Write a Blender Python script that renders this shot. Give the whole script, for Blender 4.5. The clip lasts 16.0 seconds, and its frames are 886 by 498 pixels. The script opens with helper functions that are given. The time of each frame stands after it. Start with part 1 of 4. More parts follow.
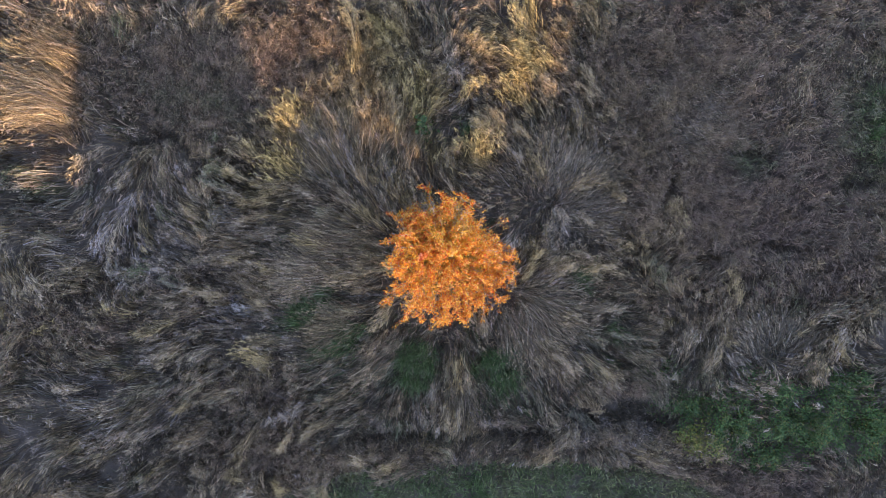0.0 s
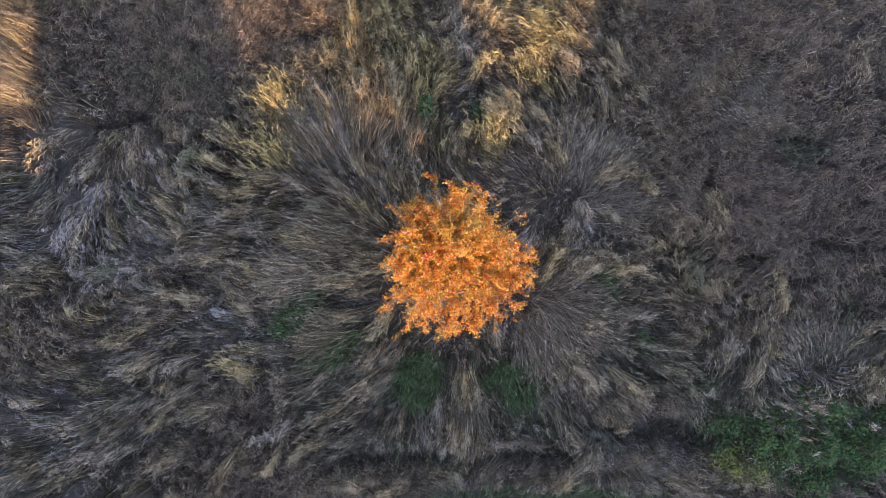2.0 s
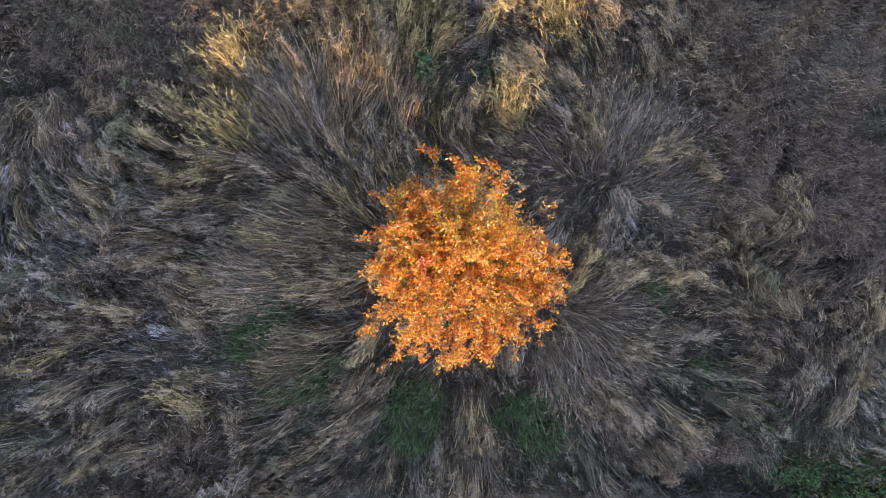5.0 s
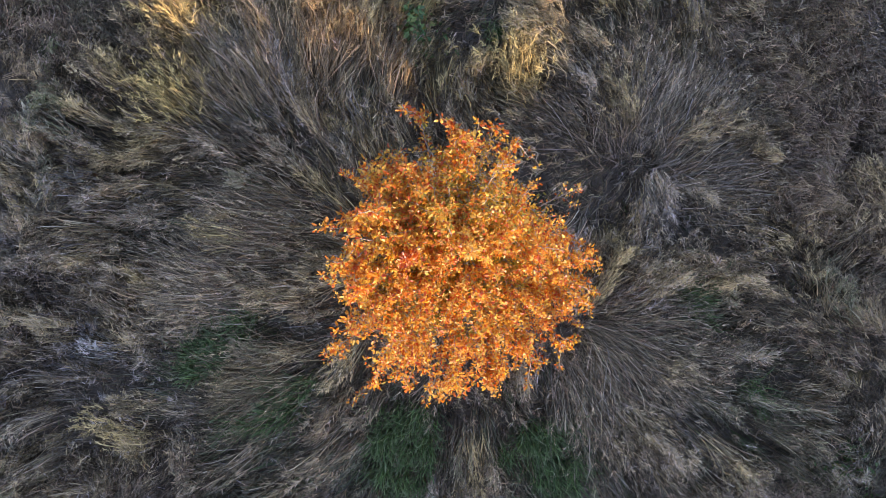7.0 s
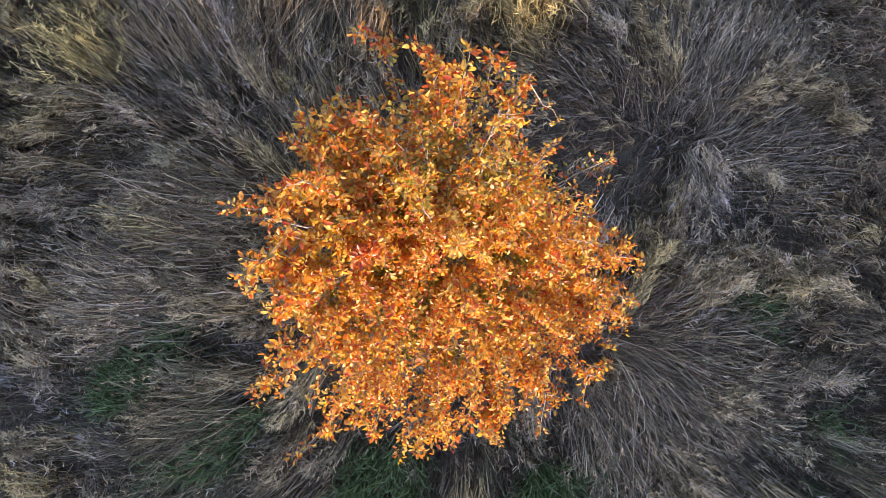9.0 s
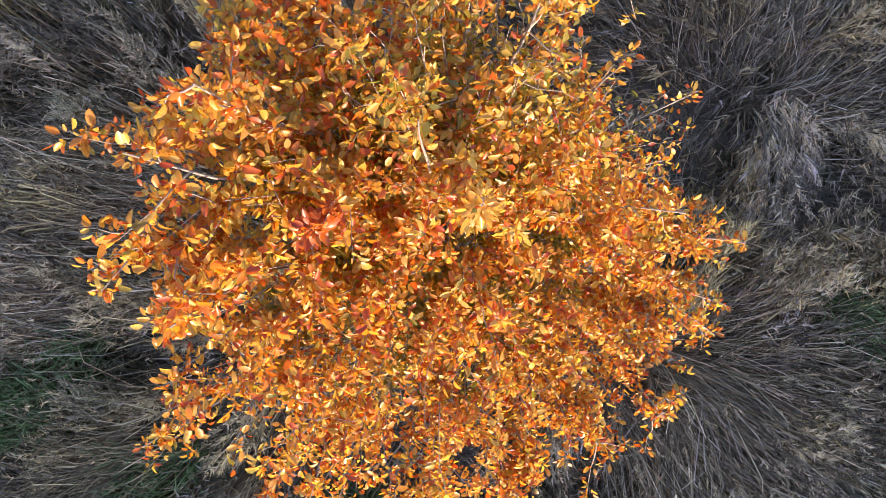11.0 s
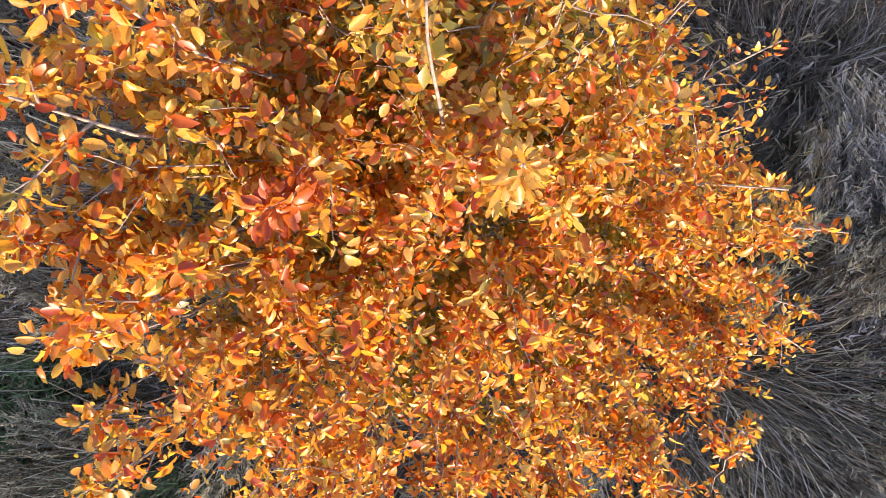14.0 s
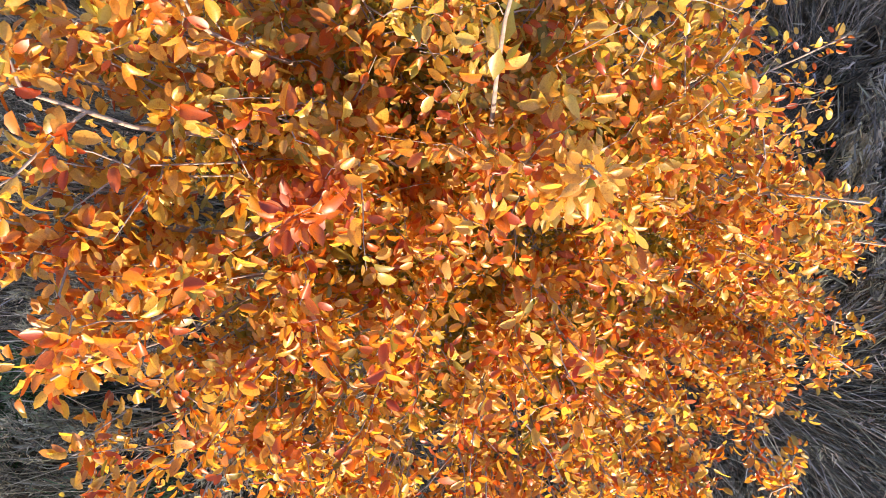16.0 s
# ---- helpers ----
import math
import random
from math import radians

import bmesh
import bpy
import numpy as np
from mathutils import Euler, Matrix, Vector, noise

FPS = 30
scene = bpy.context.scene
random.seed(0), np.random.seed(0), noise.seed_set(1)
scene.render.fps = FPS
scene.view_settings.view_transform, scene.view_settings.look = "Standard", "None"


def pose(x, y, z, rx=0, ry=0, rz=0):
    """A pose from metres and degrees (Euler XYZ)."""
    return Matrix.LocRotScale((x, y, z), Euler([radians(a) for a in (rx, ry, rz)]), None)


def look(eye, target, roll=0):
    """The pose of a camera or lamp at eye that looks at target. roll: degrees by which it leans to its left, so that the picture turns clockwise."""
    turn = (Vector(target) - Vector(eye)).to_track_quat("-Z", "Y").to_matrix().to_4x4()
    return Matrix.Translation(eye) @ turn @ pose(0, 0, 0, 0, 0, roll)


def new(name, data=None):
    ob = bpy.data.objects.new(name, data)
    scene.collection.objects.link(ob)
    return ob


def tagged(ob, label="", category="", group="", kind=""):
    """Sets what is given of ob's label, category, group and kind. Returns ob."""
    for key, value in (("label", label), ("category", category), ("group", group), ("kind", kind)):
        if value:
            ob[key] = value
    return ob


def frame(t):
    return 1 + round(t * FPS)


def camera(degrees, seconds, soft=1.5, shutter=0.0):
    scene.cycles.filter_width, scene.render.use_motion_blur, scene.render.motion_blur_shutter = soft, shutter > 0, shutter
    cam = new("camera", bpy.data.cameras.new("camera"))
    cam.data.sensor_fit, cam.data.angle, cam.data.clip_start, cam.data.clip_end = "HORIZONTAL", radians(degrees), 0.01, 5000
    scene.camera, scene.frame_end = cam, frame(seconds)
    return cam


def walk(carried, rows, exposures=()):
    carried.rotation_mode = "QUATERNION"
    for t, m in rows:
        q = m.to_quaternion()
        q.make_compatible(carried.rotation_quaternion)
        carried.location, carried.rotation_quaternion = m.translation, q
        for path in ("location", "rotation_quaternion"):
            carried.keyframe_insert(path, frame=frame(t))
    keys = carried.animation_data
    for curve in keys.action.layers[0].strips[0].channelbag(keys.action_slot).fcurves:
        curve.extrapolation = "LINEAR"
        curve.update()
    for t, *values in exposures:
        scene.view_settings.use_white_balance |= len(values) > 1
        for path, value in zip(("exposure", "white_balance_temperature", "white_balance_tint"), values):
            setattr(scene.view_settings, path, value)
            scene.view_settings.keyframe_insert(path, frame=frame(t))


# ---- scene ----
cam = camera(70.0, 16.0, soft=0.5)
walk(cam, [
    (0, pose(-0.390, 0.207, 14.674, 0.081, -0.671, -0.419)),
    (0.5, pose(-0.407, 0.223, 14.278, -0.055, -0.619, -0.333)),
    (1, pose(-0.424, 0.240, 13.888, -0.157, -0.517, -0.298)),
    (1.5, pose(-0.441, 0.257, 13.443, -0.272, -0.478, -0.250)),
    (2, pose(-0.457, 0.274, 13.016, -0.358, -0.415, -0.214)),
    (2.5, pose(-0.474, 0.290, 12.545, -0.403, -0.391, -0.200)),
    (3, pose(-0.491, 0.307, 12.098, -0.419, -0.450, -0.143)),
    (3.5, pose(-0.508, 0.324, 11.617, -0.497, -0.565, -0.120)),
    (4, pose(-0.525, 0.340, 11.196, -0.636, -0.688, -0.108)),
    (4.2, pose(-0.531, 0.347, 11.024, -0.726, -0.769, -0.117)),
    (6.3, pose(-0.347, 0.193, 9.050, -0.135, 0.128, -0.021)),
    (6.5, pose(-0.332, 0.188, 8.881, -0.086, 0.177, -0.035)),
    (7, pose(-0.296, 0.175, 8.443, 0.016, 0.293, -0.013)),
    (7.5, pose(-0.260, 0.161, 7.996, 0.118, 0.283, -0.087)),
    (8, pose(-0.223, 0.148, 7.547, 0.176, 0.347, -0.147)),
    (8.5, pose(-0.187, 0.134, 7.126, 0.204, 0.421, -0.133)),
    (9, pose(-0.151, 0.121, 6.667, 0.088, 0.423, -0.093)),
    (9.2, pose(-0.136, 0.116, 6.497, -0.015, 0.514, -0.078)),
    (11.3, pose(-0.234, 0.013, 5.099, -0.188, -0.566, 0.053)),
    (11.5, pose(-0.237, 0.006, 5.101, -0.018, -0.496, -0.048)),
    (12, pose(-0.244, -0.012, 5.022, 0.177, -0.463, -0.227)),
    (12.5, pose(-0.251, -0.030, 4.918, 0.332, -0.499, -0.666)),
    (13, pose(-0.248, -0.026, 4.799, -0.009, -0.230, -0.894)),
    (13.5, pose(-0.245, -0.022, 4.656, 0.100, -0.068, -1.101)),
    (14, pose(-0.242, -0.018, 4.497, 0.240, 0.394, -0.256)),
    (14.5, pose(-0.267, -0.006, 4.343, 0.410, 0.474, 1.061)),
    (15, pose(-0.292, 0.005, 4.283, 0.407, 0.379, 1.294)),
    (15.5, pose(-0.317, 0.017, 4.277, 0.195, 0.333, 1.107)),
    (16, pose(-0.343, 0.029, 4.289, -0.232, 0.350, 0.921)),
], exposures=[(0.0, 2.28, 7450, 31), (16.0, 2.26, 7450, 31)])

# ---- daylight: low warm sun from the -y side, blue sky ----
SUN_EL, SUN_AZ = radians(15.0), radians(168.0)   # azimuth clockwise from +y
sun_way = Vector((math.sin(SUN_AZ) * math.cos(SUN_EL), math.cos(SUN_AZ) * math.cos(SUN_EL), math.sin(SUN_EL)))
world = bpy.data.worlds.new("sky")
scene.world = world
world.use_nodes = True
wn = world.node_tree
wn.nodes.clear()
sky = wn.nodes.new("ShaderNodeTexSky")
sky.sky_type, sky.sun_disc = "NISHITA", False
sky.sun_elevation, sky.sun_rotation = SUN_EL, SUN_AZ
sky.air_density, sky.dust_density, sky.ozone_density = 1.0, 0.4, 2.4
wbg = wn.nodes.new("ShaderNodeBackground")
wbg.inputs[1].default_value = 0.15
wout = wn.nodes.new("ShaderNodeOutputWorld")
wn.links.new(sky.outputs[0], wbg.inputs[0])
wn.links.new(wbg.outputs[0], wout.inputs[0])
lamp = new("sun", bpy.data.lights.new("sun", "SUN"))
lamp.data.energy, lamp.data.angle, lamp.data.color = 3.1, radians(0.6), (1.0, 0.855, 0.60)
lamp.matrix_world = look(sun_way * 50, (0, 0, 0))
rng = np.random.default_rng(7)


# ---- materials ----
def nodes_of(name):
    m = bpy.data.materials.new(name)
    m.use_nodes = True
    m.node_tree.nodes.clear()
    return m, m.node_tree.nodes, m.node_tree.links


def mix(n, l, fac, a, b, how="MIX"):
    k = n.new("ShaderNodeMix")
    k.data_type, k.blend_type = "RGBA", how
    for sock, v in ((k.inputs[0], fac), (k.inputs[6], a), (k.inputs[7], b)):
        if isinstance(v, (int, float)):
            sock.default_value = v
        elif isinstance(v, tuple):
            sock.default_value = (*v, 1)
        else:
            l.new(v, sock)
    return k.outputs[2]


def maths(n, l, how, a, b=0.0, clamp=False):
    k = n.new("ShaderNodeMath")
    k.operation, k.use_clamp = how, clamp
    for sock, v in ((k.inputs[0], a), (k.inputs[1], b)):
        if isinstance(v, (int, float)):
            sock.default_value = v
        else:
            l.new(v, sock)
    return k.outputs[0]


def ramp(n, l, fac, stops):
    k = n.new("ShaderNodeValToRGB")
    e = k.color_ramp.elements
    while len(e) < len(stops):
        e.new(0.5)
    for el, (p, c) in zip(e, stops):
        el.position, el.color = p, (*c, 1)
    l.new(fac, k.inputs[0])
    return k.outputs[0]


def noise_tex(n, l, scale, detail=3.0, rough=0.6):
    k = n.new("ShaderNodeTexNoise")
    k.inputs["Scale"].default_value, k.inputs["Detail"].default_value, k.inputs["Roughness"].default_value = scale, detail, rough
    c = n.new("ShaderNodeNewGeometry")
    l.new(c.outputs["Position"], k.inputs["Vector"])
    return k.outputs[0]


def thin(n, l, colour, through_part, gloss=0.04, rough=0.5, back=None):
    """A thin leaf or blade: diffuse, light that comes through, and a little gloss."""
    d, t, g = n.new("ShaderNodeBsdfDiffuse"), n.new("ShaderNodeBsdfTranslucent"), n.new("ShaderNodeBsdfGlossy")
    l.new(colour, d.inputs[0])
    l.new(back or colour, t.inputs[0])
    g.inputs["Roughness"].default_value = rough
    m1, m2, o = n.new("ShaderNodeMixShader"), n.new("ShaderNodeMixShader"), n.new("ShaderNodeOutputMaterial")
    m1.inputs[0].default_value, m2.inputs[0].default_value = through_part, gloss
    l.new(d.outputs[0], m1.inputs[1])
    l.new(t.outputs[0], m1.inputs[2])
    l.new(m1.outputs[0], m2.inputs[1])
    l.new(g.outputs[0], m2.inputs[2])
    l.new(m2.outputs[0], o.inputs[0])


def island(n):
    return n.new("ShaderNodeNewGeometry").outputs["Random Per Island"]


def grass_material(name, dark, pale, through_part=0.3):
    """tint: x green (below 0: straw yellow), y brown (below 0: bleached grey), z the way along the blade."""
    m, n, l = nodes_of(name)
    a = n.new("ShaderNodeAttribute")
    a.attribute_name = "tint"
    s = n.new("ShaderNodeSeparateXYZ")
    l.new(a.outputs["Vector"], s.inputs[0])
    c = ramp(n, l, island(n), [(0.0, dark), (0.6, tuple(0.6 * x + 0.4 * y for x, y in zip(dark, pale))), (1.0, pale)])
    kind = maths(n, l, "FRACT", maths(n, l, "MULTIPLY", island(n), 37.0))
    c = mix(n, l, 0.85, c, ramp(n, l, kind, [(0.0, (1.10, 0.80, 0.58)), (0.35, (1.08, 0.95, 0.76)), (0.65, (0.92, 0.98, 0.66)), (1.0, (0.98, 0.93, 0.98))]), "MULTIPLY")
    c = mix(n, l, maths(n, l, "MULTIPLY", s.outputs[1], 0.85, True), c, (0.215, 0.145, 0.112))
    c = mix(n, l, maths(n, l, "MULTIPLY", s.outputs[1], -0.55, True), c, (0.420, 0.372, 0.385))
    c = mix(n, l, maths(n, l, "MULTIPLY", s.outputs[0], 0.9, True), c, (0.072, 0.145, 0.040))
    seed = maths(n, l, "SUBTRACT", s.outputs[2], 0.55, True)
    c = mix(n, l, maths(n, l, "MULTIPLY", seed, 0.9), c, (0.54, 0.46, 0.35))
    c = mix(n, l, maths(n, l, "MULTIPLY", s.outputs[0], -0.8, True), c, (0.545, 0.400, 0.155))
    spots = noise_tex(n, l, 55.0, 2.0)
    c = mix(n, l, 0.35, c, ramp(n, l, spots, [(0.3, (0.45, 0.42, 0.40)), (0.7, (1.0, 0.98, 0.94))]), "MULTIPLY")
    tone = n.new("ShaderNodeAttribute")
    tone.attribute_name = "tone"
    grey = n.new("ShaderNodeCombineColor")
    for k in range(3):
        l.new(tone.outputs["Fac"], grey.inputs[k])
    c = mix(n, l, 1.0, c, grey.outputs[0], "MULTIPLY")
    thin(n, l, c, through_part, 0.02, 0.6)
    return m


def leaf_material(name, stops, single=False, through_part=0.63, gloss=0.035):
    m, n, l = nodes_of(name)
    r = n.new("ShaderNodeObjectInfo").outputs["Random"] if single else island(n)
    c = ramp(n, l, r, stops)
    spots = noise_tex(n, l, 90.0, 3.0, 0.7)
    c = mix(n, l, ramp(n, l, spots, [(0.56, (0, 0, 0)), (0.70, (0.55, 0.55, 0.55))]), c, (0.30, 0.10, 0.025))
    vein = noise_tex(n, l, 320.0, 2.0, 0.5)
    c = mix(n, l, 0.30, c, ramp(n, l, vein, [(0.35, (0.55, 0.45, 0.40)), (0.65, (1.0, 1.0, 1.0))]), "MULTIPLY")
    tone = noise_tex(n, l, 3.0, 3.0)
    c = mix(n, l, 0.60, c, ramp(n, l, tone, [(0.36, (0.98, 0.70, 0.58)), (0.64, (0.99, 1.07, 0.92))]), "MULTIPLY")
    warm = mix(n, l, 1.0, c, (1.0, 0.92, 0.55), "MULTIPLY")
    thin(n, l, c, through_part, gloss, 0.38, warm)
    return m


def solid(name, a, b, scale, rough=0.85, bump=0.4, fine=60.0):
    m, n, l = nodes_of(name)
    c = ramp(n, l, noise_tex(n, l, scale, 5.0), [(0.3, a), (0.7, b)])
    c = mix(n, l, 0.4, c, ramp(n, l, noise_tex(n, l, fine, 4.0), [(0.3, (0.5, 0.48, 0.45)), (0.7, (1, 1, 1))]), "MULTIPLY")
    p, o, bp = n.new("ShaderNodeBsdfPrincipled"), n.new("ShaderNodeOutputMaterial"), n.new("ShaderNodeBump")
    l.new(c, p.inputs["Base Color"])
    p.inputs["Roughness"].default_value = rough
    bp.inputs["Strength"].default_value, bp.inputs["Distance"].default_value = bump, 0.03
    l.new(noise_tex(n, l, fine, 5.0), bp.inputs["Height"])
    l.new(bp.outputs[0], p.inputs["Normal"])
    l.new(p.outputs[0], o.inputs[0])
    return m


AUTUMN = [(0.0, (0.46, 0.075, 0.020)), (0.12, (0.56, 0.140, 0.026)), (0.30, (0.64, 0.250, 0.038)), (0.50, (0.71, 0.375, 0.058)),
          (0.70, (0.77, 0.500, 0.100)), (0.86, (0.78, 0.590, 0.150)), (0.94, (0.52, 0.43, 0.090)), (1.0, (0.24, 0.24, 0.045))]
M_LEAF = leaf_material("autumn_leaf", AUTUMN)
M_LEAF_ONE = leaf_material("autumn_leaf_single", AUTUMN, True)
M_RED = leaf_material("red_leaf", [(0.0, (0.34, 0.055, 0.014)), (0.5, (0.52, 0.115, 0.022)), (1.0, (0.62, 0.200, 0.030))])
M_YELLOW = leaf_material("yellow_leaf", [(0.0, (0.62, 0.30, 0.05)), (0.4, (0.72, 0.46, 0.10)), (1.0, (0.74, 0.56, 0.17))])
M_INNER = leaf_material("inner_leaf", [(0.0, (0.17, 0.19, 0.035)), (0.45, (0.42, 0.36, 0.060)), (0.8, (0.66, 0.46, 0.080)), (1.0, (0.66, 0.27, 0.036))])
M_BUSH = leaf_material("bramble_leaf", [(0.0, (0.040, 0.100, 0.034)), (0.5, (0.082, 0.190, 0.062)), (0.85, (0.155, 0.295, 0.095)), (1.0, (0.24, 0.22, 0.06))], False, 0.3, 0.03)
M_YGREEN = leaf_material("yellow_green_leaf", [(0.0, (0.13, 0.19, 0.045)), (0.6, (0.26, 0.31, 0.075)), (1.0, (0.40, 0.38, 0.10))], False, 0.3, 0.04)
M_FAR = leaf_material("shade_hedge_leaf", [(0.0, (0.05, 0.06, 0.025)), (1.0, (0.11, 0.09, 0.03))], False, 0.25, 0.02)
M_GRASS = grass_material("lodged_grass", (0.150, 0.112, 0.080), (0.565, 0.448, 0.345))
M_WEED = grass_material("dry_weed", (0.105, 0.075, 0.056), (0.490, 0.385, 0.300))
M_FRESH = grass_material("fresh_grass", (0.062, 0.110, 0.034), (0.190, 0.260, 0.090))
M_LANE = grass_material("short_grass", (0.110, 0.155, 0.060), (0.390, 0.460, 0.210))
M_BARK = solid("bark", (0.14, 0.11, 0.09), (0.32, 0.28, 0.24), 25.0, 0.8, 0.3, 140.0)
M_TWIG = solid("twig_bark", (0.20, 0.155, 0.12), (0.40, 0.34, 0.28), 30.0, 0.7, 0.2, 160.0)
M_SOIL = solid("litter_soil", (0.095, 0.073, 0.054), (0.220, 0.174, 0.130), 1.3, 0.95, 0.8, 45.0)
M_CANE = solid("bramble_cane", (0.16, 0.10, 0.07), (0.30, 0.20, 0.14), 20.0)


# ---- mesh helpers ----
def waves(x, y, size, seed, n=7):
    """Smooth noise, about -1 to 1."""
    r = np.random.default_rng(seed)
    a, f, p = r.uniform(0, 2 * np.pi, n), r.uniform(0.6, 1.5, n) * 2 * np.pi / size, r.uniform(0, 2 * np.pi, n)
    return sum(np.sin((x * np.cos(t) + y * np.sin(t)) * k + q) for t, k, q in zip(a, f, p)) / math.sqrt(n) * 0.9


def mesh_of(name, verts, loops, starts, material, smooth=True, tint=None, tone=None):
    me = bpy.data.meshes.new(name)
    me.vertices.add(len(verts))
    me.vertices.foreach_set("co", np.ascontiguousarray(verts, np.float32).ravel())
    me.loops.add(len(loops))
    me.loops.foreach_set("vertex_index", np.ascontiguousarray(loops, np.int32))
    me.polygons.add(len(starts))
    me.polygons.foreach_set("loop_start", np.ascontiguousarray(starts, np.int32))
    if smooth:
        me.polygons.foreach_set("use_smooth", np.ones(len(starts), bool))
    if tint is not None:
        me.attributes.new("tint", "FLOAT_VECTOR", "POINT").data.foreach_set("vector", np.ascontiguousarray(tint, np.float32).ravel())
    if tone is not None:
        me.attributes.new("tone", "FLOAT", "POINT").data.foreach_set("value", np.ascontiguousarray(tone, np.float32))
    me.materials.append(material)
    me.update(calc_edges=True)
    return me


def part(name, me, parent, label=""):
    ob = new(name, me)
    ob.parent = parent
    return tagged(ob, label)


def repeat_faces(faces, verts_each, count):
    """Loops and loop starts of a template's faces, for many copies."""
    flat = np.concatenate([np.array(f) for f in faces])
    first = np.cumsum([0] + [len(f) for f in faces[:-1]])
    k = np.arange(count)[:, None]
    return (flat[None] + k * verts_each).ravel(), (first[None] + k * len(flat)).ravel()


STEM = dict(s=(0.0, 0.36, 0.72, 1.0), run=(0.0, 0.25, 0.68, 1.0), rise=(0.0, 0.84, 1.0), half=(0.20, 0.34, 0.52))
WISP = dict(s=(0.0, 0.55, 1.0), run=(0.0, 0.55, 1.0), rise=(0.60, 1.0), half=(0.30, 0.55))
BARB = dict(s=(0.0, 1.0), run=(0.0, 1.0), rise=(0.9,), half=(0.55,))


def blades(name, material, root, angle, length, height, width, green, brown, curl=0.16, droop=0.5, tone=None, form=STEM, lean=0.0, follow=None):
    """A mesh of many bent grass blades; angle is the way that the tips lie."""
    n, k = len(root), len(form["s"])
    s, run, up, half = (np.array(form[key]) for key in ("s", "run", "rise", "half"))
    d = np.stack([np.cos(angle), np.sin(angle)], -1)
    side = np.stack([-d[:, 1], d[:, 0]], -1)
    bend, hook = lean + rng.normal(0, curl, n), rng.normal(0, curl * 0.8, n)
    rise = np.concatenate([up + rng.normal(0, 0.05, (n, k - 1)) * (up > 0), (1 - droop * rng.uniform(0, 2.0, n))[:, None]], -1)
    off = bend[:, None] * s**2 + hook[:, None] * np.clip(s - 0.5, 0, 1) ** 2 * 4
    xy = root[:, None, :2] + d[:, None] * (length[:, None] * run)[..., None] + side[:, None] * (length[:, None] * off)[..., None]
    if follow is not None:          # the blade bends along the lie of the grass; follow: the mesh's own place
        at, first = root[:, :2] + follow, flow(root[:, 0] + follow[0], root[:, 1] + follow[1])
        stray = (angle - first + np.pi) % (2 * np.pi) - np.pi
        for j in range(1, k):
            step = length * (run[j] - run[j - 1])
            a = flow(at[:, 0], at[:, 1]) + stray * (1 - 0.5 * s[j]) + 2 * bend * (s[j] - 0.3) + hook * max(0.0, s[j] - 0.5) * 2
            at = at + step[:, None] * np.stack([np.cos(a), np.sin(a)], -1)
            xy[:, j] = at - follow
    z = root[:, None, 2] + height[:, None] * rise
    mid = np.concatenate([xy, z[..., None]], -1)
    twist = rng.normal(0, 0.6, n)
    wide = np.concatenate([side * np.cos(twist)[:, None], np.sin(twist)[:, None]], -1)
    reach = (width[:, None] * half)[..., None] * wide[:, None]
    m = 2 * k - 1
    v = np.empty((n, m, 3), np.float32)
    v[:, 0:m - 1:2] = mid[:, :k - 1] - reach
    v[:, 1:m - 1:2] = mid[:, :k - 1] + reach
    v[:, m - 1] = mid[:, k - 1]
    tint = np.empty((n, m, 3), np.float32)
    tint[..., 0], tint[..., 1] = green[:, None], brown[:, None]
    tint[..., 2] = np.append(np.repeat(s[:-1], 2), 1.0)
    faces = [(2 * j, 2 * j + 1, 2 * j + 3, 2 * j + 2) for j in range(k - 2)] + [(m - 3, m - 2, m - 1)]
    loops, starts = repeat_faces(faces, m, n)
    return mesh_of(name, v.reshape(-1, 3), loops, starts, material, True, tint.reshape(-1, 3), np.repeat(np.ones(n) if tone is None else tone, m))


def barbs(at, way, size, each):
    """The side shoots of feathery grass heads: their roots, ways and lengths, and the head that each belongs to."""
    i = np.repeat(np.arange(len(at)), each)
    n = len(i)
    s, side = rng.uniform(0, 1, n) ** 0.8, rng.choice([-1, 1], n)
    d = np.stack([np.cos(way[i]), np.sin(way[i]), rng.normal(-0.05, 0.12, n)], -1)
    return at[i] + d * (size[i] * s)[:, None], way[i] + side * rng.uniform(0.15, 0.75, n) * (1 - 0.5 * s), size[i] * rng.uniform(0.28, 0.66, n) * (1.1 - 0.5 * s), i


LEAF_T = np.array([0.0, 0.15, 0.45, 0.80, 1.0])
LEAF_W = np.array([0.0, 0.36, 0.50, 0.36, 0.0])
LEAF_FACES = [(0, 5, 1), (1, 5, 6, 2), (2, 6, 7, 3), (3, 7, 4), (0, 1, 8), (1, 2, 9, 8), (2, 3, 10, 9), (3, 4, 10)]


def leaf_template(fold, arch):
    """Eleven points of a pointed oval leaf, folded along its midrib: along, across, up."""
    mid = np.stack([LEAF_T, 0 * LEAF_T, -arch * LEAF_T**2], -1)
    left = np.stack([LEAF_T[1:4], LEAF_W[1:4], -arch * LEAF_T[1:4] ** 2 + fold * LEAF_W[1:4]], -1)
    return np.concatenate([mid, left, left * (1, -1, 1)])


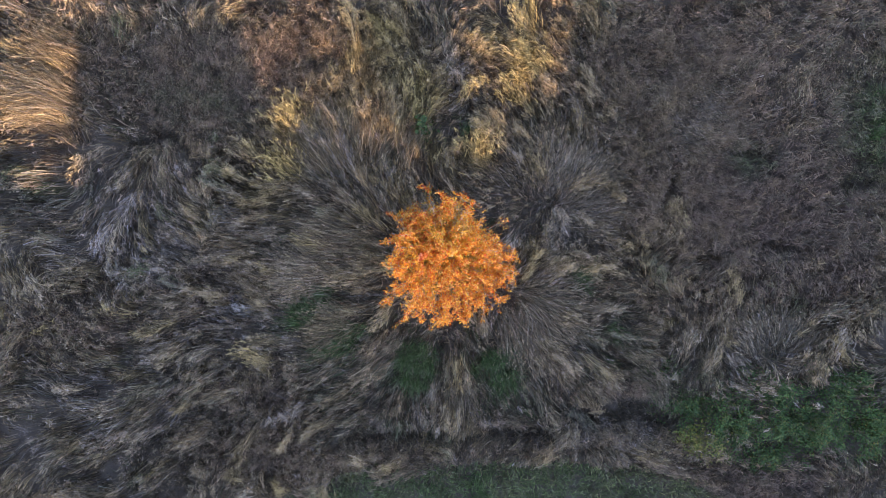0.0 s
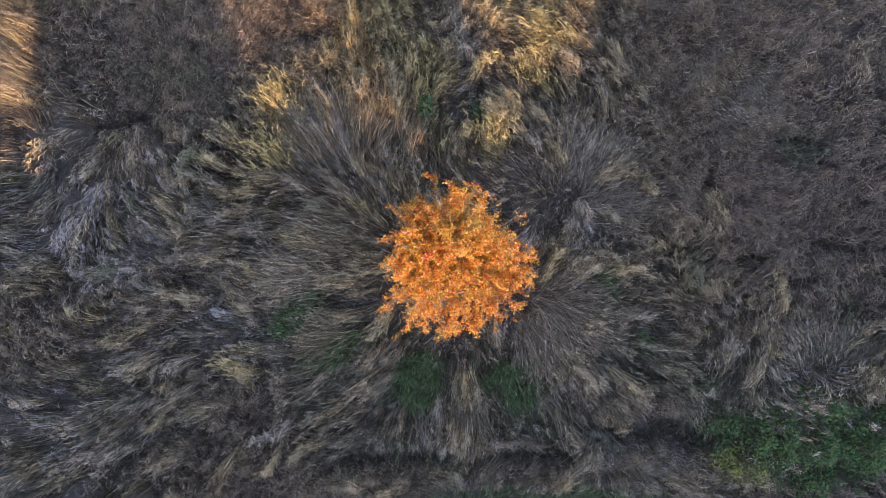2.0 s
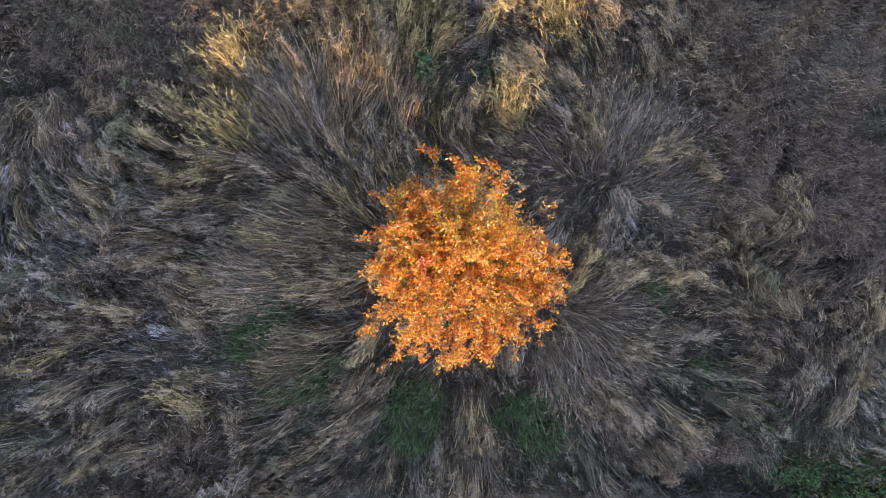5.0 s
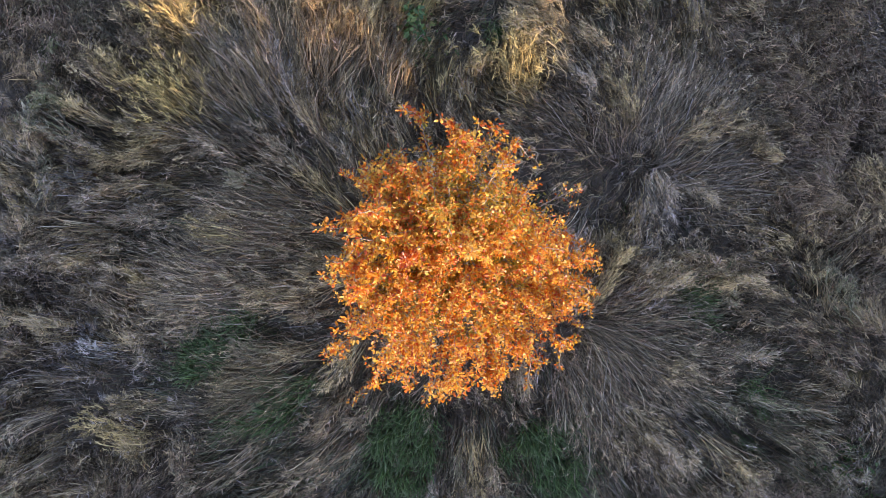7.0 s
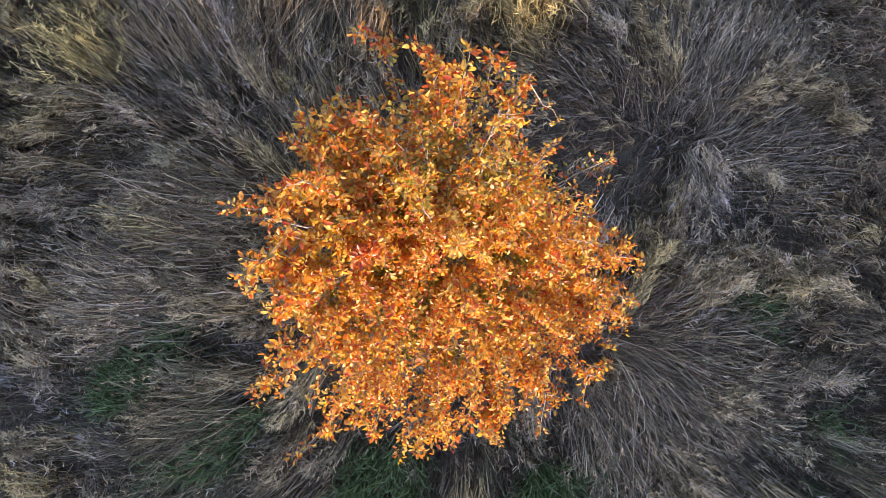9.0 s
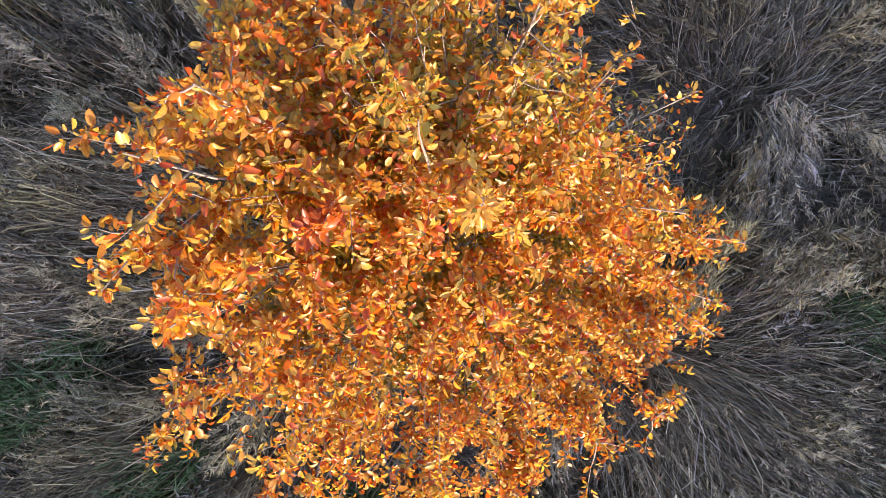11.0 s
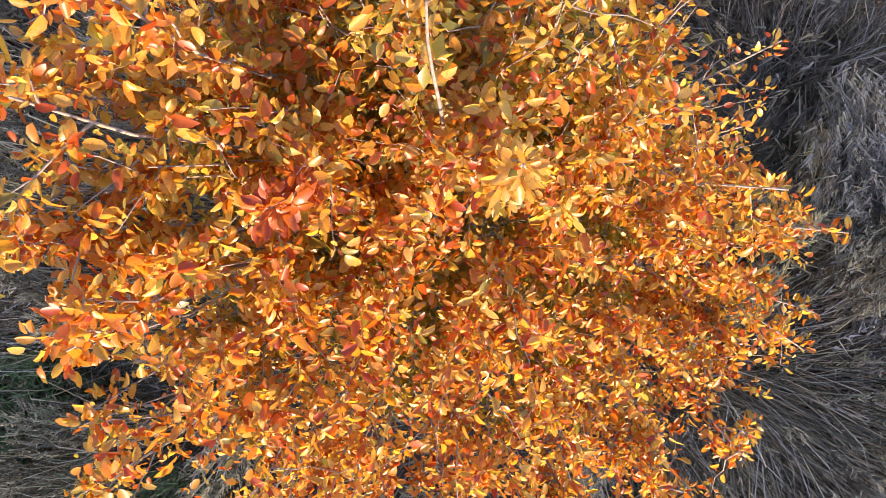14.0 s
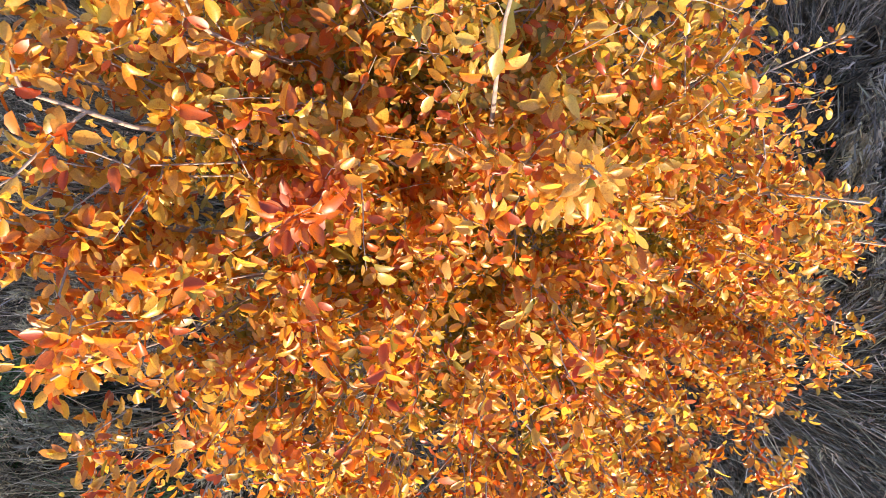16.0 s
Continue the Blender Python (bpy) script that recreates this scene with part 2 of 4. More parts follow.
def leaves(name, material, base, along, up, length, ratio=0.53, plain=False):
    """Many leaves in one mesh."""
    n = len(base)
    along = along / np.linalg.norm(along, axis=1, keepdims=True)
    across = np.cross(up, along)
    across /= np.linalg.norm(across, axis=1, keepdims=True) + 1e-9
    nor = np.cross(along, across)
    fold, arch = rng.uniform(0.05, 1.1, n), rng.normal(0.16, 0.24, n)
    flat, bent = leaf_template(0, 0), leaf_template(1, 0)[:, 2]
    t = flat[:, 0]
    h = fold[:, None] * bent * ratio - arch[:, None] * t**2
    v = base[:, None] + length[:, None, None] * (t[None, :, None] * along[:, None] + (flat[:, 1] * ratio)[None, :, None] * across[:, None] + h[..., None] * nor[:, None])
    if plain:
        v = v[:, [0, 2, 4, 6, 9]]
        loops, starts = repeat_faces([(0, 3, 1), (1, 3, 2), (0, 1, 4), (1, 2, 4)], 5, n)
    else:
        loops, starts = repeat_faces(LEAF_FACES, 11, n)
    return mesh_of(name, v.reshape(-1, 3), loops, starts, material)


def tubes(name, lines, material, sides=6):
    """Round tapering branches along lines of (points, radii), joined into one mesh."""
    verts, loops, starts, base, at = [], [], [], 0, 0
    ring = np.arange(sides) * 2 * np.pi / sides
    for pts, rad in lines:
        pts = np.asarray(pts)
        way = np.gradient(pts, axis=0)
        way /= np.linalg.norm(way, axis=1, keepdims=True) + 1e-9
        u = np.cross(way, (0.31, 0.17, 0.94)) + 1e-6
        u /= np.linalg.norm(u, axis=1, keepdims=True)
        w = np.cross(way, u)
        v = pts[:, None] + np.asarray(rad)[:, None, None] * (np.cos(ring)[None, :, None] * u[:, None] + np.sin(ring)[None, :, None] * w[:, None])
        verts.append(v.reshape(-1, 3))
        for k in range(len(pts) - 1):
            for j in range(sides):
                a, b = base + k * sides + j, base + k * sides + (j + 1) % sides
                loops += [a, b, b + sides, a + sides]
                starts.append(at)
                at += 4
        loops += range(base + (len(pts) - 1) * sides, base + len(pts) * sides)
        starts.append(at)
        at += sides
        base += len(pts) * sides
    return mesh_of(name, np.concatenate(verts), loops, starts, material)


# ---- plan of the meadow: how the grass lies, and what grows where ----
FLOW, PATCH = [], []


def lies(x, y, r, way, strength=1.0):
    FLOW.append(("way", x, y, r, radians(way), strength))


def fans(x, y, r, strength=1.0):
    FLOW.append(("fan", x, y, r, 0.0, strength))


def patch(what, x, y, rx, ry=None, amount=1.0, way=0.0):
    PATCH.append((what, x, y, rx, ry or rx, amount, radians(way)))


def crease(x, y, length, width, way, amount=1.0):
    """A dark fold between two ways of lying; the litter's tone paints shade into it."""
    PATCH.append(("bare", x, y, length, width, amount, radians(way)))


lies(-9.46, 5.31, 0.52, 150)
lies(-9.85, 3.91, 0.52, 165)
lies(-9.72, 3.14, 0.52, 185)
lies(-9.72, 2.18, 0.52, 190)
lies(-9.46, 1.74, 0.52, 180)
lies(-9.72, 1.10, 0.52, 178)
lies(-8.95, 0.59, 0.52, 172)
lies(-8.06, 3.53, 0.52, 155)
lies(-7.29, 3.01, 0.52, 152)
lies(-7.35, 2.18, 0.52, 235)
lies(-6.40, 2.06, 0.52, 268)
lies(-5.76, 1.99, 0.52, 310)
lies(-8.18, 1.61, 0.52, 240)
lies(-8.06, 1.03, 0.52, 250)
lies(-7.42, 1.42, 0.52, 205)
lies(-8.57, 0.97, 0.52, 195)
lies(-7.67, 0.78, 0.52, 260)
lies(-6.78, 1.10, 0.52, 300)
lies(-6.01, 1.16, 0.52, 330)
lies(-6.40, 0.46, 0.52, 320)
lies(-5.12, 1.86, 0.52, 140)
lies(-4.48, 2.18, 0.52, 132)
lies(-4.10, 1.42, 0.52, 195)
lies(-4.10, 2.89, 0.52, 125)
lies(-4.61, 0.97, 0.52, 170)
lies(-9.97, -0.18, 0.52, 300)
lies(-9.33, -0.82, 0.52, 302)
lies(-8.57, -0.31, 0.52, 175)
lies(-8.82, -2.10, 0.52, 130)
lies(-8.31, -2.25, 0.52, 162)
lies(-7.03, -2.10, 0.52, 185)
lies(-7.03, -2.61, 0.52, 180)
lies(-8.18, -2.86, 0.52, 178)
lies(-7.03, -3.38, 0.52, 208)
lies(-7.67, -3.89, 0.52, 211)
lies(-8.31, -4.40, 0.52, 215)
lies(-7.03, -4.78, 0.52, 220)
lies(-8.95, -4.01, 0.52, 202)
lies(-9.46, -4.78, 0.52, 255)
lies(-5.12, -3.38, 0.52, 200)
lies(-4.48, -4.01, 0.52, 235)
lies(-6.01, -4.14, 0.52, 212)
lies(-5.37, -0.95, 0.52, 168)
lies(-4.73, -1.46, 0.52, 165)
lies(-4.22, -0.76, 0.52, 140)
lies(-4.22, -1.65, 0.52, 190)
lies(-6.40, -1.33, 0.52, 200)
lies(-3.07, -4.14, 0.52, 215)
lies(-1.41, 5.06, 0.52, 112)
lies(-1.22, 4.48, 0.52, 116)
lies(-2.31, 4.04, 0.52, 105)
lies(-2.75, 3.85, 0.52, 115)
lies(-1.79, 4.04, 0.52, 95)
lies(-3.14, 3.40, 0.52, 125)
lies(-3.58, 2.95, 0.52, 135)
lies(-2.31, 3.01, 0.52, 102)
lies(-2.63, 2.38, 0.52, 122)
lies(-1.79, 2.25, 0.52, 85)
lies(-3.33, 2.18, 0.52, 150)
lies(-3.07, 1.61, 0.52, 156)
lies(-2.05, 1.61, 0.52, 138)
lies(-1.41, 1.48, 0.52, 112)
lies(-1.03, 3.40, 0.52, 78)
lies(-0.84, 2.63, 0.52, 85)
lies(-0.45, 2.25, 0.52, 92)
lies(-0.01, 3.40, 0.52, 15)
lies(0.63, 3.33, 0.52, 170)
lies(1.02, 3.65, 0.52, 122)
lies(-0.01, 2.82, 0.52, 20)
lies(1.66, 3.53, 0.52, 115)
lies(1.27, 2.69, 0.52, 142)
lies(2.04, 2.89, 0.52, 108)
lies(2.55, 2.50, 0.52, 62)
lies(2.93, 2.76, 0.52, 45)
lies(1.14, 1.61, 0.52, 140)
lies(1.91, 2.18, 0.52, 103)
lies(3.06, 2.12, 0.52, 28)
lies(3.13, 1.42, 0.52, 15)
lies(3.32, 0.71, 0.52, -12)
lies(2.04, 0.71, 0.52, 258)
lies(1.34, 0.84, 0.52, 235)
lies(2.68, 0.65, 0.52, -62)
lies(2.04, 4.16, 0.52, 150)
lies(2.55, 5.06, 0.52, 140)
lies(-0.01, 1.74, 0.52, 120)
lies(-3.07, 0.71, 0.52, 165)
lies(-3.07, 0.07, 0.52, 170)
lies(-3.84, 0.01, 0.52, 165)
lies(-2.31, -0.56, 0.52, 178)
lies(-3.07, -0.88, 0.52, 150)
lies(-2.56, -1.52, 0.52, 195)
lies(-2.56, -2.35, 0.52, 202)
lies(-1.92, -2.23, 0.52, 202)
lies(-2.82, -2.93, 0.52, 215)
lies(-2.18, -2.86, 0.52, 190)
lies(-1.54, -2.35, 0.52, 226)
lies(-1.28, -1.84, 0.52, 236)
lies(-0.01, -3.12, 0.52, 270)
lies(-0.07, -2.35, 0.52, 270)
lies(-0.71, -3.38, 0.52, 292)
lies(0.63, -2.86, 0.52, 284)
lies(-0.39, -3.44, 0.52, 265)
lies(-1.09, -3.12, 0.52, 236)
lies(1.27, -2.35, 0.52, 295)
lies(1.91, -1.84, 0.52, -40)
lies(2.36, -1.33, 0.52, -20)
lies(2.68, -0.82, 0.52, 8)
lies(2.36, -0.37, 0.52, 35)
lies(1.78, -0.12, 0.52, 50)
lies(2.93, -2.35, 0.52, -42)
lies(2.04, -2.93, 0.52, 285)
lies(1.14, -1.52, 0.52, -70)
lies(3.32, 5.06, 0.52, 115)
lies(3.57, 3.91, 0.52, 105)
lies(3.83, 3.33, 0.52, 110)
lies(3.19, 3.46, 0.52, 150)
lies(3.32, 2.82, 0.52, 155)
lies(3.83, 2.50, 0.52, 160)
lies(5.11, 3.78, 0.52, 100)
lies(5.36, 3.33, 0.52, 95)
lies(5.81, 2.95, 0.52, 132)
lies(6.26, 2.57, 0.52, 152)
lies(6.51, 3.14, 0.52, 172)
lies(5.11, 2.38, 0.52, 60)
lies(4.85, 1.74, 0.52, 70)
lies(4.47, 2.76, 0.52, 60)
lies(9.45, 4.42, 0.52, 20)
lies(4.21, 1.74, 0.52, 165)
lies(3.83, -0.31, 0.52, 165)
lies(4.60, -0.18, 0.52, 30)
lies(5.49, -0.44, 0.52, -5)
lies(4.98, -0.88, 0.52, 150)
lies(5.87, -0.95, 0.52, 60)
lies(5.75, -1.52, 0.52, 60)
lies(6.77, -0.44, 0.52, 60)
lies(7.47, -0.31, 0.52, 85)
lies(8.11, -0.56, 0.52, 25)
lies(8.62, -0.95, 0.52, -6)
lies(7.66, -1.08, 0.52, 60)
lies(6.96, -1.27, 0.52, 120)
lies(8.94, -0.69, 0.52, 8)
lies(6.70, -1.91, 0.52, 155)
lies(7.73, -1.97, 0.52, 40)
lies(4.08, -1.84, 0.52, 0)
lies(3.57, -2.23, 0.52, -40)
lies(2.81, -2.48, 0.52, -50)
lies(3.83, -2.54, 0.52, -20)
lies(5.62, -2.48, 0.52, 60)
lies(3.32, -1.33, 0.52, 5)
fans(2.36, 1.33, 0.5, 1.2)
fans(1.34, -1.01, 0.6, 1.2)
fans(7.28, -2.16, 0.5, 1.0)

for spot in ((-4.40, 4.52, 3.47, 1.42, 1.0), (-5.69, 3.62, 1.93, 0.90, 0.8), (7.57, 4.26, 3.35, 1.67, 1.0), (8.47, 1.17, 3.35, 1.16, 1.0),
             (5.25, 4.65, 1.54, 1.16, 0.9), (6.93, 3.6, 2.96, 1.42, 0.8), (9.37, 2.85, 1.54, 2.06, 0.8), (8.6, 0.3, 2.6, 1.0, 0.8), (-7.23, 5.03, 1.67, 1.03, 0.6), (4.61, 3.23, 0.90, 1.16, 0.4), (5.00, 1.30, 1.16, 0.90, 0.8), (-8.65, -1.40, 1.42, 0.90, 0.8), (-6.33, -0.37, 1.54, 0.77, 0.5),
             (0.36, 4.78, 0.77, 0.64, 0.4), (-4.53, -3.07, 1.16, 0.77, 0.7), (-2.98, -4.36, 1.80, 0.51, 0.8), (4.22, -3.07, 1.42, 0.32, 0.9),
             (1.60, -4.12, 3.35, 0.40, 1.0), (3.70, -4.08, 1.30, 0.50, 1.2), (-4.78, -4.49, 1.93, 0.64, 0.6)):
    patch("weed", *spot)
for spot in ((-2.50, -1.68, 0.52, 0.19, 1.8, 22), (-3.32, -1.18, 0.52, 0.19, 1.8, 38), (-0.88, -2.40, 0.42, 0.50, 1.5), (0.95, -2.45, 0.52, 0.42, 1.1), (2.81, -0.37, 0.31, 0.26, 0.5),
             (1.39, -3.20, 0.90, 0.51, 0.4), (-2.21, -2.56, 0.64, 0.39, 0.3), (-2.55, -1.95, 0.48, 0.28, 0.7), (3.40, -1.60, 0.75, 0.30, 0.5), (2.68, -1.14, 0.39, 0.26, 0.4), (2.81, -0.50, 0.39, 0.39, 0.6),
             (0.39, 2.87, 0.58, 0.31, 0.7), (-1.18, -3.72, 1.16, 0.51, 0.35), (6.93, 2.20, 0.51, 0.39, 0.6), (9.63, 2.97, 0.77, 1.42, 0.6),
             (-3.24, 1.56, 1.80, 0.77, 0.2), (-5.69, 3.62, 1.42, 0.45, 0.3), (1.78, 3.62, 0.77, 0.64, 0.3), (-9.55, 1.56, 1.42, 0.32, 0.5),
             (3.97, -2.30, 1.03, 0.51, 0.25), (-4.01, 0.27, 0.51, 0.51, 0.4), (5.25, -2.95, 1.16, 0.51, 0.3), (-2.60, -0.89, 0.64, 0.39, 0.5), (7.57, -1.40, 1.03, 0.77, 0.2)):
    patch("green", *spot)
# dry straw yellow; the golden spots and left edge also paint in sunlight
for spot in ((-1.95, 3.68, 1.16, 1.09, 0.45), (-1.44, 5.16, 0.64, 0.90, 0.8), (-9.87, 0.27, 0.77, 1.03, 0.5), (1.01, 3.36, 0.64, 0.51, 0.4), (1.91, 4.45, 0.54, 0.28, 1.0), (1.01, 5.03, 0.77, 0.64, 0.5), (1.91, 5.23, 0.54, 0.41, 0.9),
             (-3.76, 1.97, 0.36, 0.28, 1.0), (0.75, 2.40, 0.31, 0.28, 1.0), (-3.63, 2.97, 0.39, 0.39, 0.7), (-0.79, 3.49, 0.39, 0.77, 0.7),
             (1.91, 2.85, 0.64, 0.77, 0.35), (-4.01, 1.30, 0.64, 0.32, 0.4), (-9.55, 3.88, 1.16, 1.16, 0.3), (3.32, 5.55, 0.51, 0.39, 0.6),
             (-4.27, -0.50, 0.64, 0.39, 0.35), (-2.47, 0.27, 0.39, 0.26, 0.4)):
    patch("straw", *spot)
for spot in ((-6.46, 0.66, 1.93, 1.42, 0.65), (-6.97, -3.72, 2.83, 1.29, 0.65), (2.29, 0.79, 1.16, 0.90, 0.7), (-2.21, 2.46, 1.16, 0.90, 0.7),
             (5.77, 2.85, 0.90, 0.77, 0.7), (3.71, -3.98, 1.42, 0.58, 0.9), (-4.78, -1.53, 1.16, 0.77, 0.7), (1.78, -1.40, 1.16, 0.90, 0.5),
             (7.18, -2.43, 1.03, 0.51, 0.6), (0.36, 4.00, 0.90, 0.77, 0.6), (0.11, -3.46, 0.64, 0.64, 0.5), (-2.47, 4.65, 0.64, 0.64, 0.5)):
    patch("grey", *spot)
for spot in ((-4.40, 4.52, 2.96, 1.42, 0.5), (6.93, 1.56, 2.96, 1.16, 1.3), (5.90, 5.03, 1.93, 0.77, 0.7), (-8.77, -1.40, 1.42, 0.77, 0.8),
             (-4.66, -4.36, 1.67, 0.77, 0.6), (4.22, -3.07, 1.42, 0.28, 0.9), (6.54, -5.13, 1.80, 0.51, 0.8), (1.39, 4.65, 0.64, 0.51, 0.5),
             (-7.62, -1.40, 0.51, 0.39, 0.8), (-2.98, 0.92, 1.03, 0.39, 0.3), (0.11, -1.79, 1.16, 0.39, 0.5)):
    patch("brown", *spot)
patch("straw", 0.11, 0.01, 4.76, 3.99, 0.46)
patch("green", -0.02, -0.89, 3.86, 3.09, 0.20)
patch("bare", 3.94, -3.56, 1.42, 0.33, 2.0)
patch("bare", 5.00, -3.78, 0.58, 0.39, 0.8)
patch("bare", 1.26, -4.10, 1.54, 0.22, 1.2)
patch("bare", -1.44, -4.04, 1.03, 0.19, 0.9)
patch("bare", -8.13, -2.07, 0.45, 0.13, 0.7)
patch("bare", -9.42, 1.43, 1.16, 0.15, 0.5)
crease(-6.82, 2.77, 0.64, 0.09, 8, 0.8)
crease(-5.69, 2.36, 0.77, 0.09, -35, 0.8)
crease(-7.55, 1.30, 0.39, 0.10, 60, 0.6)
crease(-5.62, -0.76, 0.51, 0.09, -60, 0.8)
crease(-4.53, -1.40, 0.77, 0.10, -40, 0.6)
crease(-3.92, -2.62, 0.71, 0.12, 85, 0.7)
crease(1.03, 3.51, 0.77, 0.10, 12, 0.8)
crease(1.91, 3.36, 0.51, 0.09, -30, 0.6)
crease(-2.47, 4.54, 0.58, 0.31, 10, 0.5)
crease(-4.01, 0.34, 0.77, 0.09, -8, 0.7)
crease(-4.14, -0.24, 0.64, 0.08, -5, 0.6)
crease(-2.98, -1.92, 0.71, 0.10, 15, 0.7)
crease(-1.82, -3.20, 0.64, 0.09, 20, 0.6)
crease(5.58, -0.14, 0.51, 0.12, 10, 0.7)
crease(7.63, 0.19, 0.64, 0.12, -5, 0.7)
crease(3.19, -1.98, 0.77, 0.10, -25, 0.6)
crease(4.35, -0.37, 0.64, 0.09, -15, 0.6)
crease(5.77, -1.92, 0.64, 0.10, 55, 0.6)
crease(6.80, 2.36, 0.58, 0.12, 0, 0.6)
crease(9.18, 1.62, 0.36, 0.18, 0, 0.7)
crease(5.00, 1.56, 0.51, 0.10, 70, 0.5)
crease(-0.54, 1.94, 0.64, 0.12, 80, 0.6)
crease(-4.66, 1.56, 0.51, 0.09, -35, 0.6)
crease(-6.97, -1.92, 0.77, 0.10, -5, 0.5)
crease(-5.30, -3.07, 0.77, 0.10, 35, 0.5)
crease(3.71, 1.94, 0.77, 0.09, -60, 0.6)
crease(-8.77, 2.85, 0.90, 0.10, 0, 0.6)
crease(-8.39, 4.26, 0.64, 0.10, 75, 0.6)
patch("grey", 9.11, -0.89, 3.86, 2.06, 0.25)
patch("grey", -8.90, -0.37, 2.83, 2.06, 0.35)
patch("brown", 8.60, -0.24, 2.57, 1.03, 0.9)
patch("weed", 9.30, -0.63, 1.70, 0.77, 0.8)
patch("weed", 7.40, -5.25, 2.30, 0.55, 1.0)
patch("brown", 7.40, -5.25, 2.30, 0.55, 0.9)
patch("bare", 3.32, -4.49, 0.77, 0.15, 0.8)
patch("brown", 6.15, -0.63, 2.45, 1.42, 0.65)
patch("weed", 5.64, -0.89, 1.54, 0.90, 0.3)
patch("brown", -5.94, -3.98, 2.57, 1.16, 0.35)
patch("bush", 7.83, -4.04, 2.45, 0.80, 1.3)
patch("bush", 5.77, -3.40, 0.77, 0.39, 0.8)
patch("bush", 9.89, -3.72, 1.16, 0.90, 1.0)


def amount(what, x, y):
    out = 0.0 * x
    for kind, px, py, rx, ry, a, way in PATCH:
        if kind == what:
            u, v = (x - px) * math.cos(way) + (y - py) * math.sin(way), (y - py) * math.cos(way) - (x - px) * math.sin(way)
            out += a * np.exp(-((u / rx) ** 2 + (v / ry) ** 2))
    return out


def lie_of(x, y):
    """Direction, as cosine and sine, in which the grass lies."""
    base = waves(x, y, 5.0, 3) * 2.2 + 2.6
    vx, vy = 0.10 * np.cos(base), 0.10 * np.sin(base)
    for kind, px, py, r, way, a in FLOW:
        dx, dy = x - px, y - py
        w = a * np.exp(-(dx**2 + dy**2) / r**2)
        d = np.hypot(dx, dy) + 0.05
        if kind == "way":
            vx, vy = vx + w * math.cos(way), vy + w * math.sin(way)
        else:
            vx, vy = vx + w * dx / d, vy + w * dy / d
    a = np.arctan2(vy, vx)
    return np.cos(a), np.sin(a)


def on_grid(grid, cell, x, y):
    """Value of a grid centred on the tree, between its nodes."""
    h, w = grid.shape
    u, v = np.clip(x / cell + w / 2, 0, w - 1.001), np.clip(y / cell + h / 2, 0, h - 1.001)
    i, j = u.astype(int), v.astype(int)
    u, v = u - i, v - j
    return (grid[j, i] * (1 - u) + grid[j, i + 1] * u) * (1 - v) + (grid[j + 1, i] * (1 - u) + grid[j + 1, i + 1] * u) * v


def nodes_at(w, h, cell):
    return np.meshgrid((np.arange(w) - w / 2) * cell, (np.arange(h) - h / 2) * cell)


LIE = lie_of(*nodes_at(660, 480, 0.1))


def flow(x, y):
    """The way in which the grass lies."""
    return np.arctan2(on_grid(LIE[1], 0.1, x, y), on_grid(LIE[0], 0.1, x, y))


def combed(cell, w, h, grain, reach, seed):
    """Streaks along the lie of the grass, about -2 to 2: bundles that look alike and stand equally high."""
    r = np.random.default_rng(seed)
    speck = r.normal(0, 1, (int(h * cell / grain) + 4, int(w * cell / grain) + 4))
    gx, gy = nodes_at(w, h, cell)
    out = on_grid(speck, grain, gx, gy)
    for sign in (-1, 1):
        x, y = gx, gy
        for k in range(8):
            a = flow(x, y)
            x, y = x + sign * reach / 8 * np.cos(a), y + sign * reach / 8 * np.sin(a)
            out = out + on_grid(speck, grain, x, y) * (1 - k / 10)
    return (out - out.mean()) / out.std()


STREAK, LOCK = combed(0.025, 960, 620, 0.060, 0.12, 91), combed(0.05, 480, 310, 0.18, 0.40, 92)


def streak(x, y):
    """Fine streaks within broader locks of the combed mat."""
    return 0.9 * on_grid(STREAK, 0.025, x, y) + 0.25 * on_grid(LOCK, 0.05, x, y)


def lock(x, y):
    return on_grid(LOCK, 0.05, x, y)


LANE_Y = -4.72          # the mown lane lies below this line


def lane(x, y):
    return np.clip((LANE_Y + 0.12 * waves(x, y, 2.5, 21) - 0.35 * np.clip(x - 4.8, 0, 9) - 0.45 * np.clip(-x - 2.6, 0, 9) - y) / 0.25, 0, 1)


def soil_height(x, y):
    near = np.exp(-((x / 40) ** 2 + (y / 40) ** 2))
    h = near * (0.10 * waves(x, y, 6.0, 11) + 0.05 * waves(x, y, 1.8, 12))
    return h - 0.35 * np.clip(amount("bare", x, y), 0, 1) * near - 0.12 * lane(x, y) * near + 0.6 * waves(x, y, 160.0, 13) * (1 - near)


# ---- ground: one sheet to the horizon ----
def ground_sheet():
    near = np.arange(-13, 13.01, 0.12)
    far = 13 * np.power(1.22, np.arange(1, 26))
    axis = np.concatenate([-far[::-1], near, far])
    gx, gy = np.meshgrid(axis, axis)
    v = np.stack([gx, gy, soil_height(gx, gy)], -1).reshape(-1, 3)
    n = len(axis)
    i = (np.arange(n - 1)[:, None] * n + np.arange(n - 1)).ravel()
    loops = np.stack([i, i + 1, i + 1 + n, i + n], -1).ravel()
    tagged(new("ground", mesh_of("ground", v, loops, np.arange(len(i)) * 4, M_SOIL)), "dark leaf-littered soil of a rough meadow", "ground", "", "structure")


ground_sheet()


# ---- grasses ----
def tufts(x0, x1, y0, y1, per_m2):
    n = int((x1 - x0) * (y1 - y0) * per_m2)
    return rng.uniform(x0, x1, n), rng.uniform(y0, y1, n)


def spread(t, each):
    """Index of the tuft for every blade, with an uneven count in each."""
    return np.repeat(np.arange(len(t)), np.maximum(1, rng.poisson(each, len(t))))


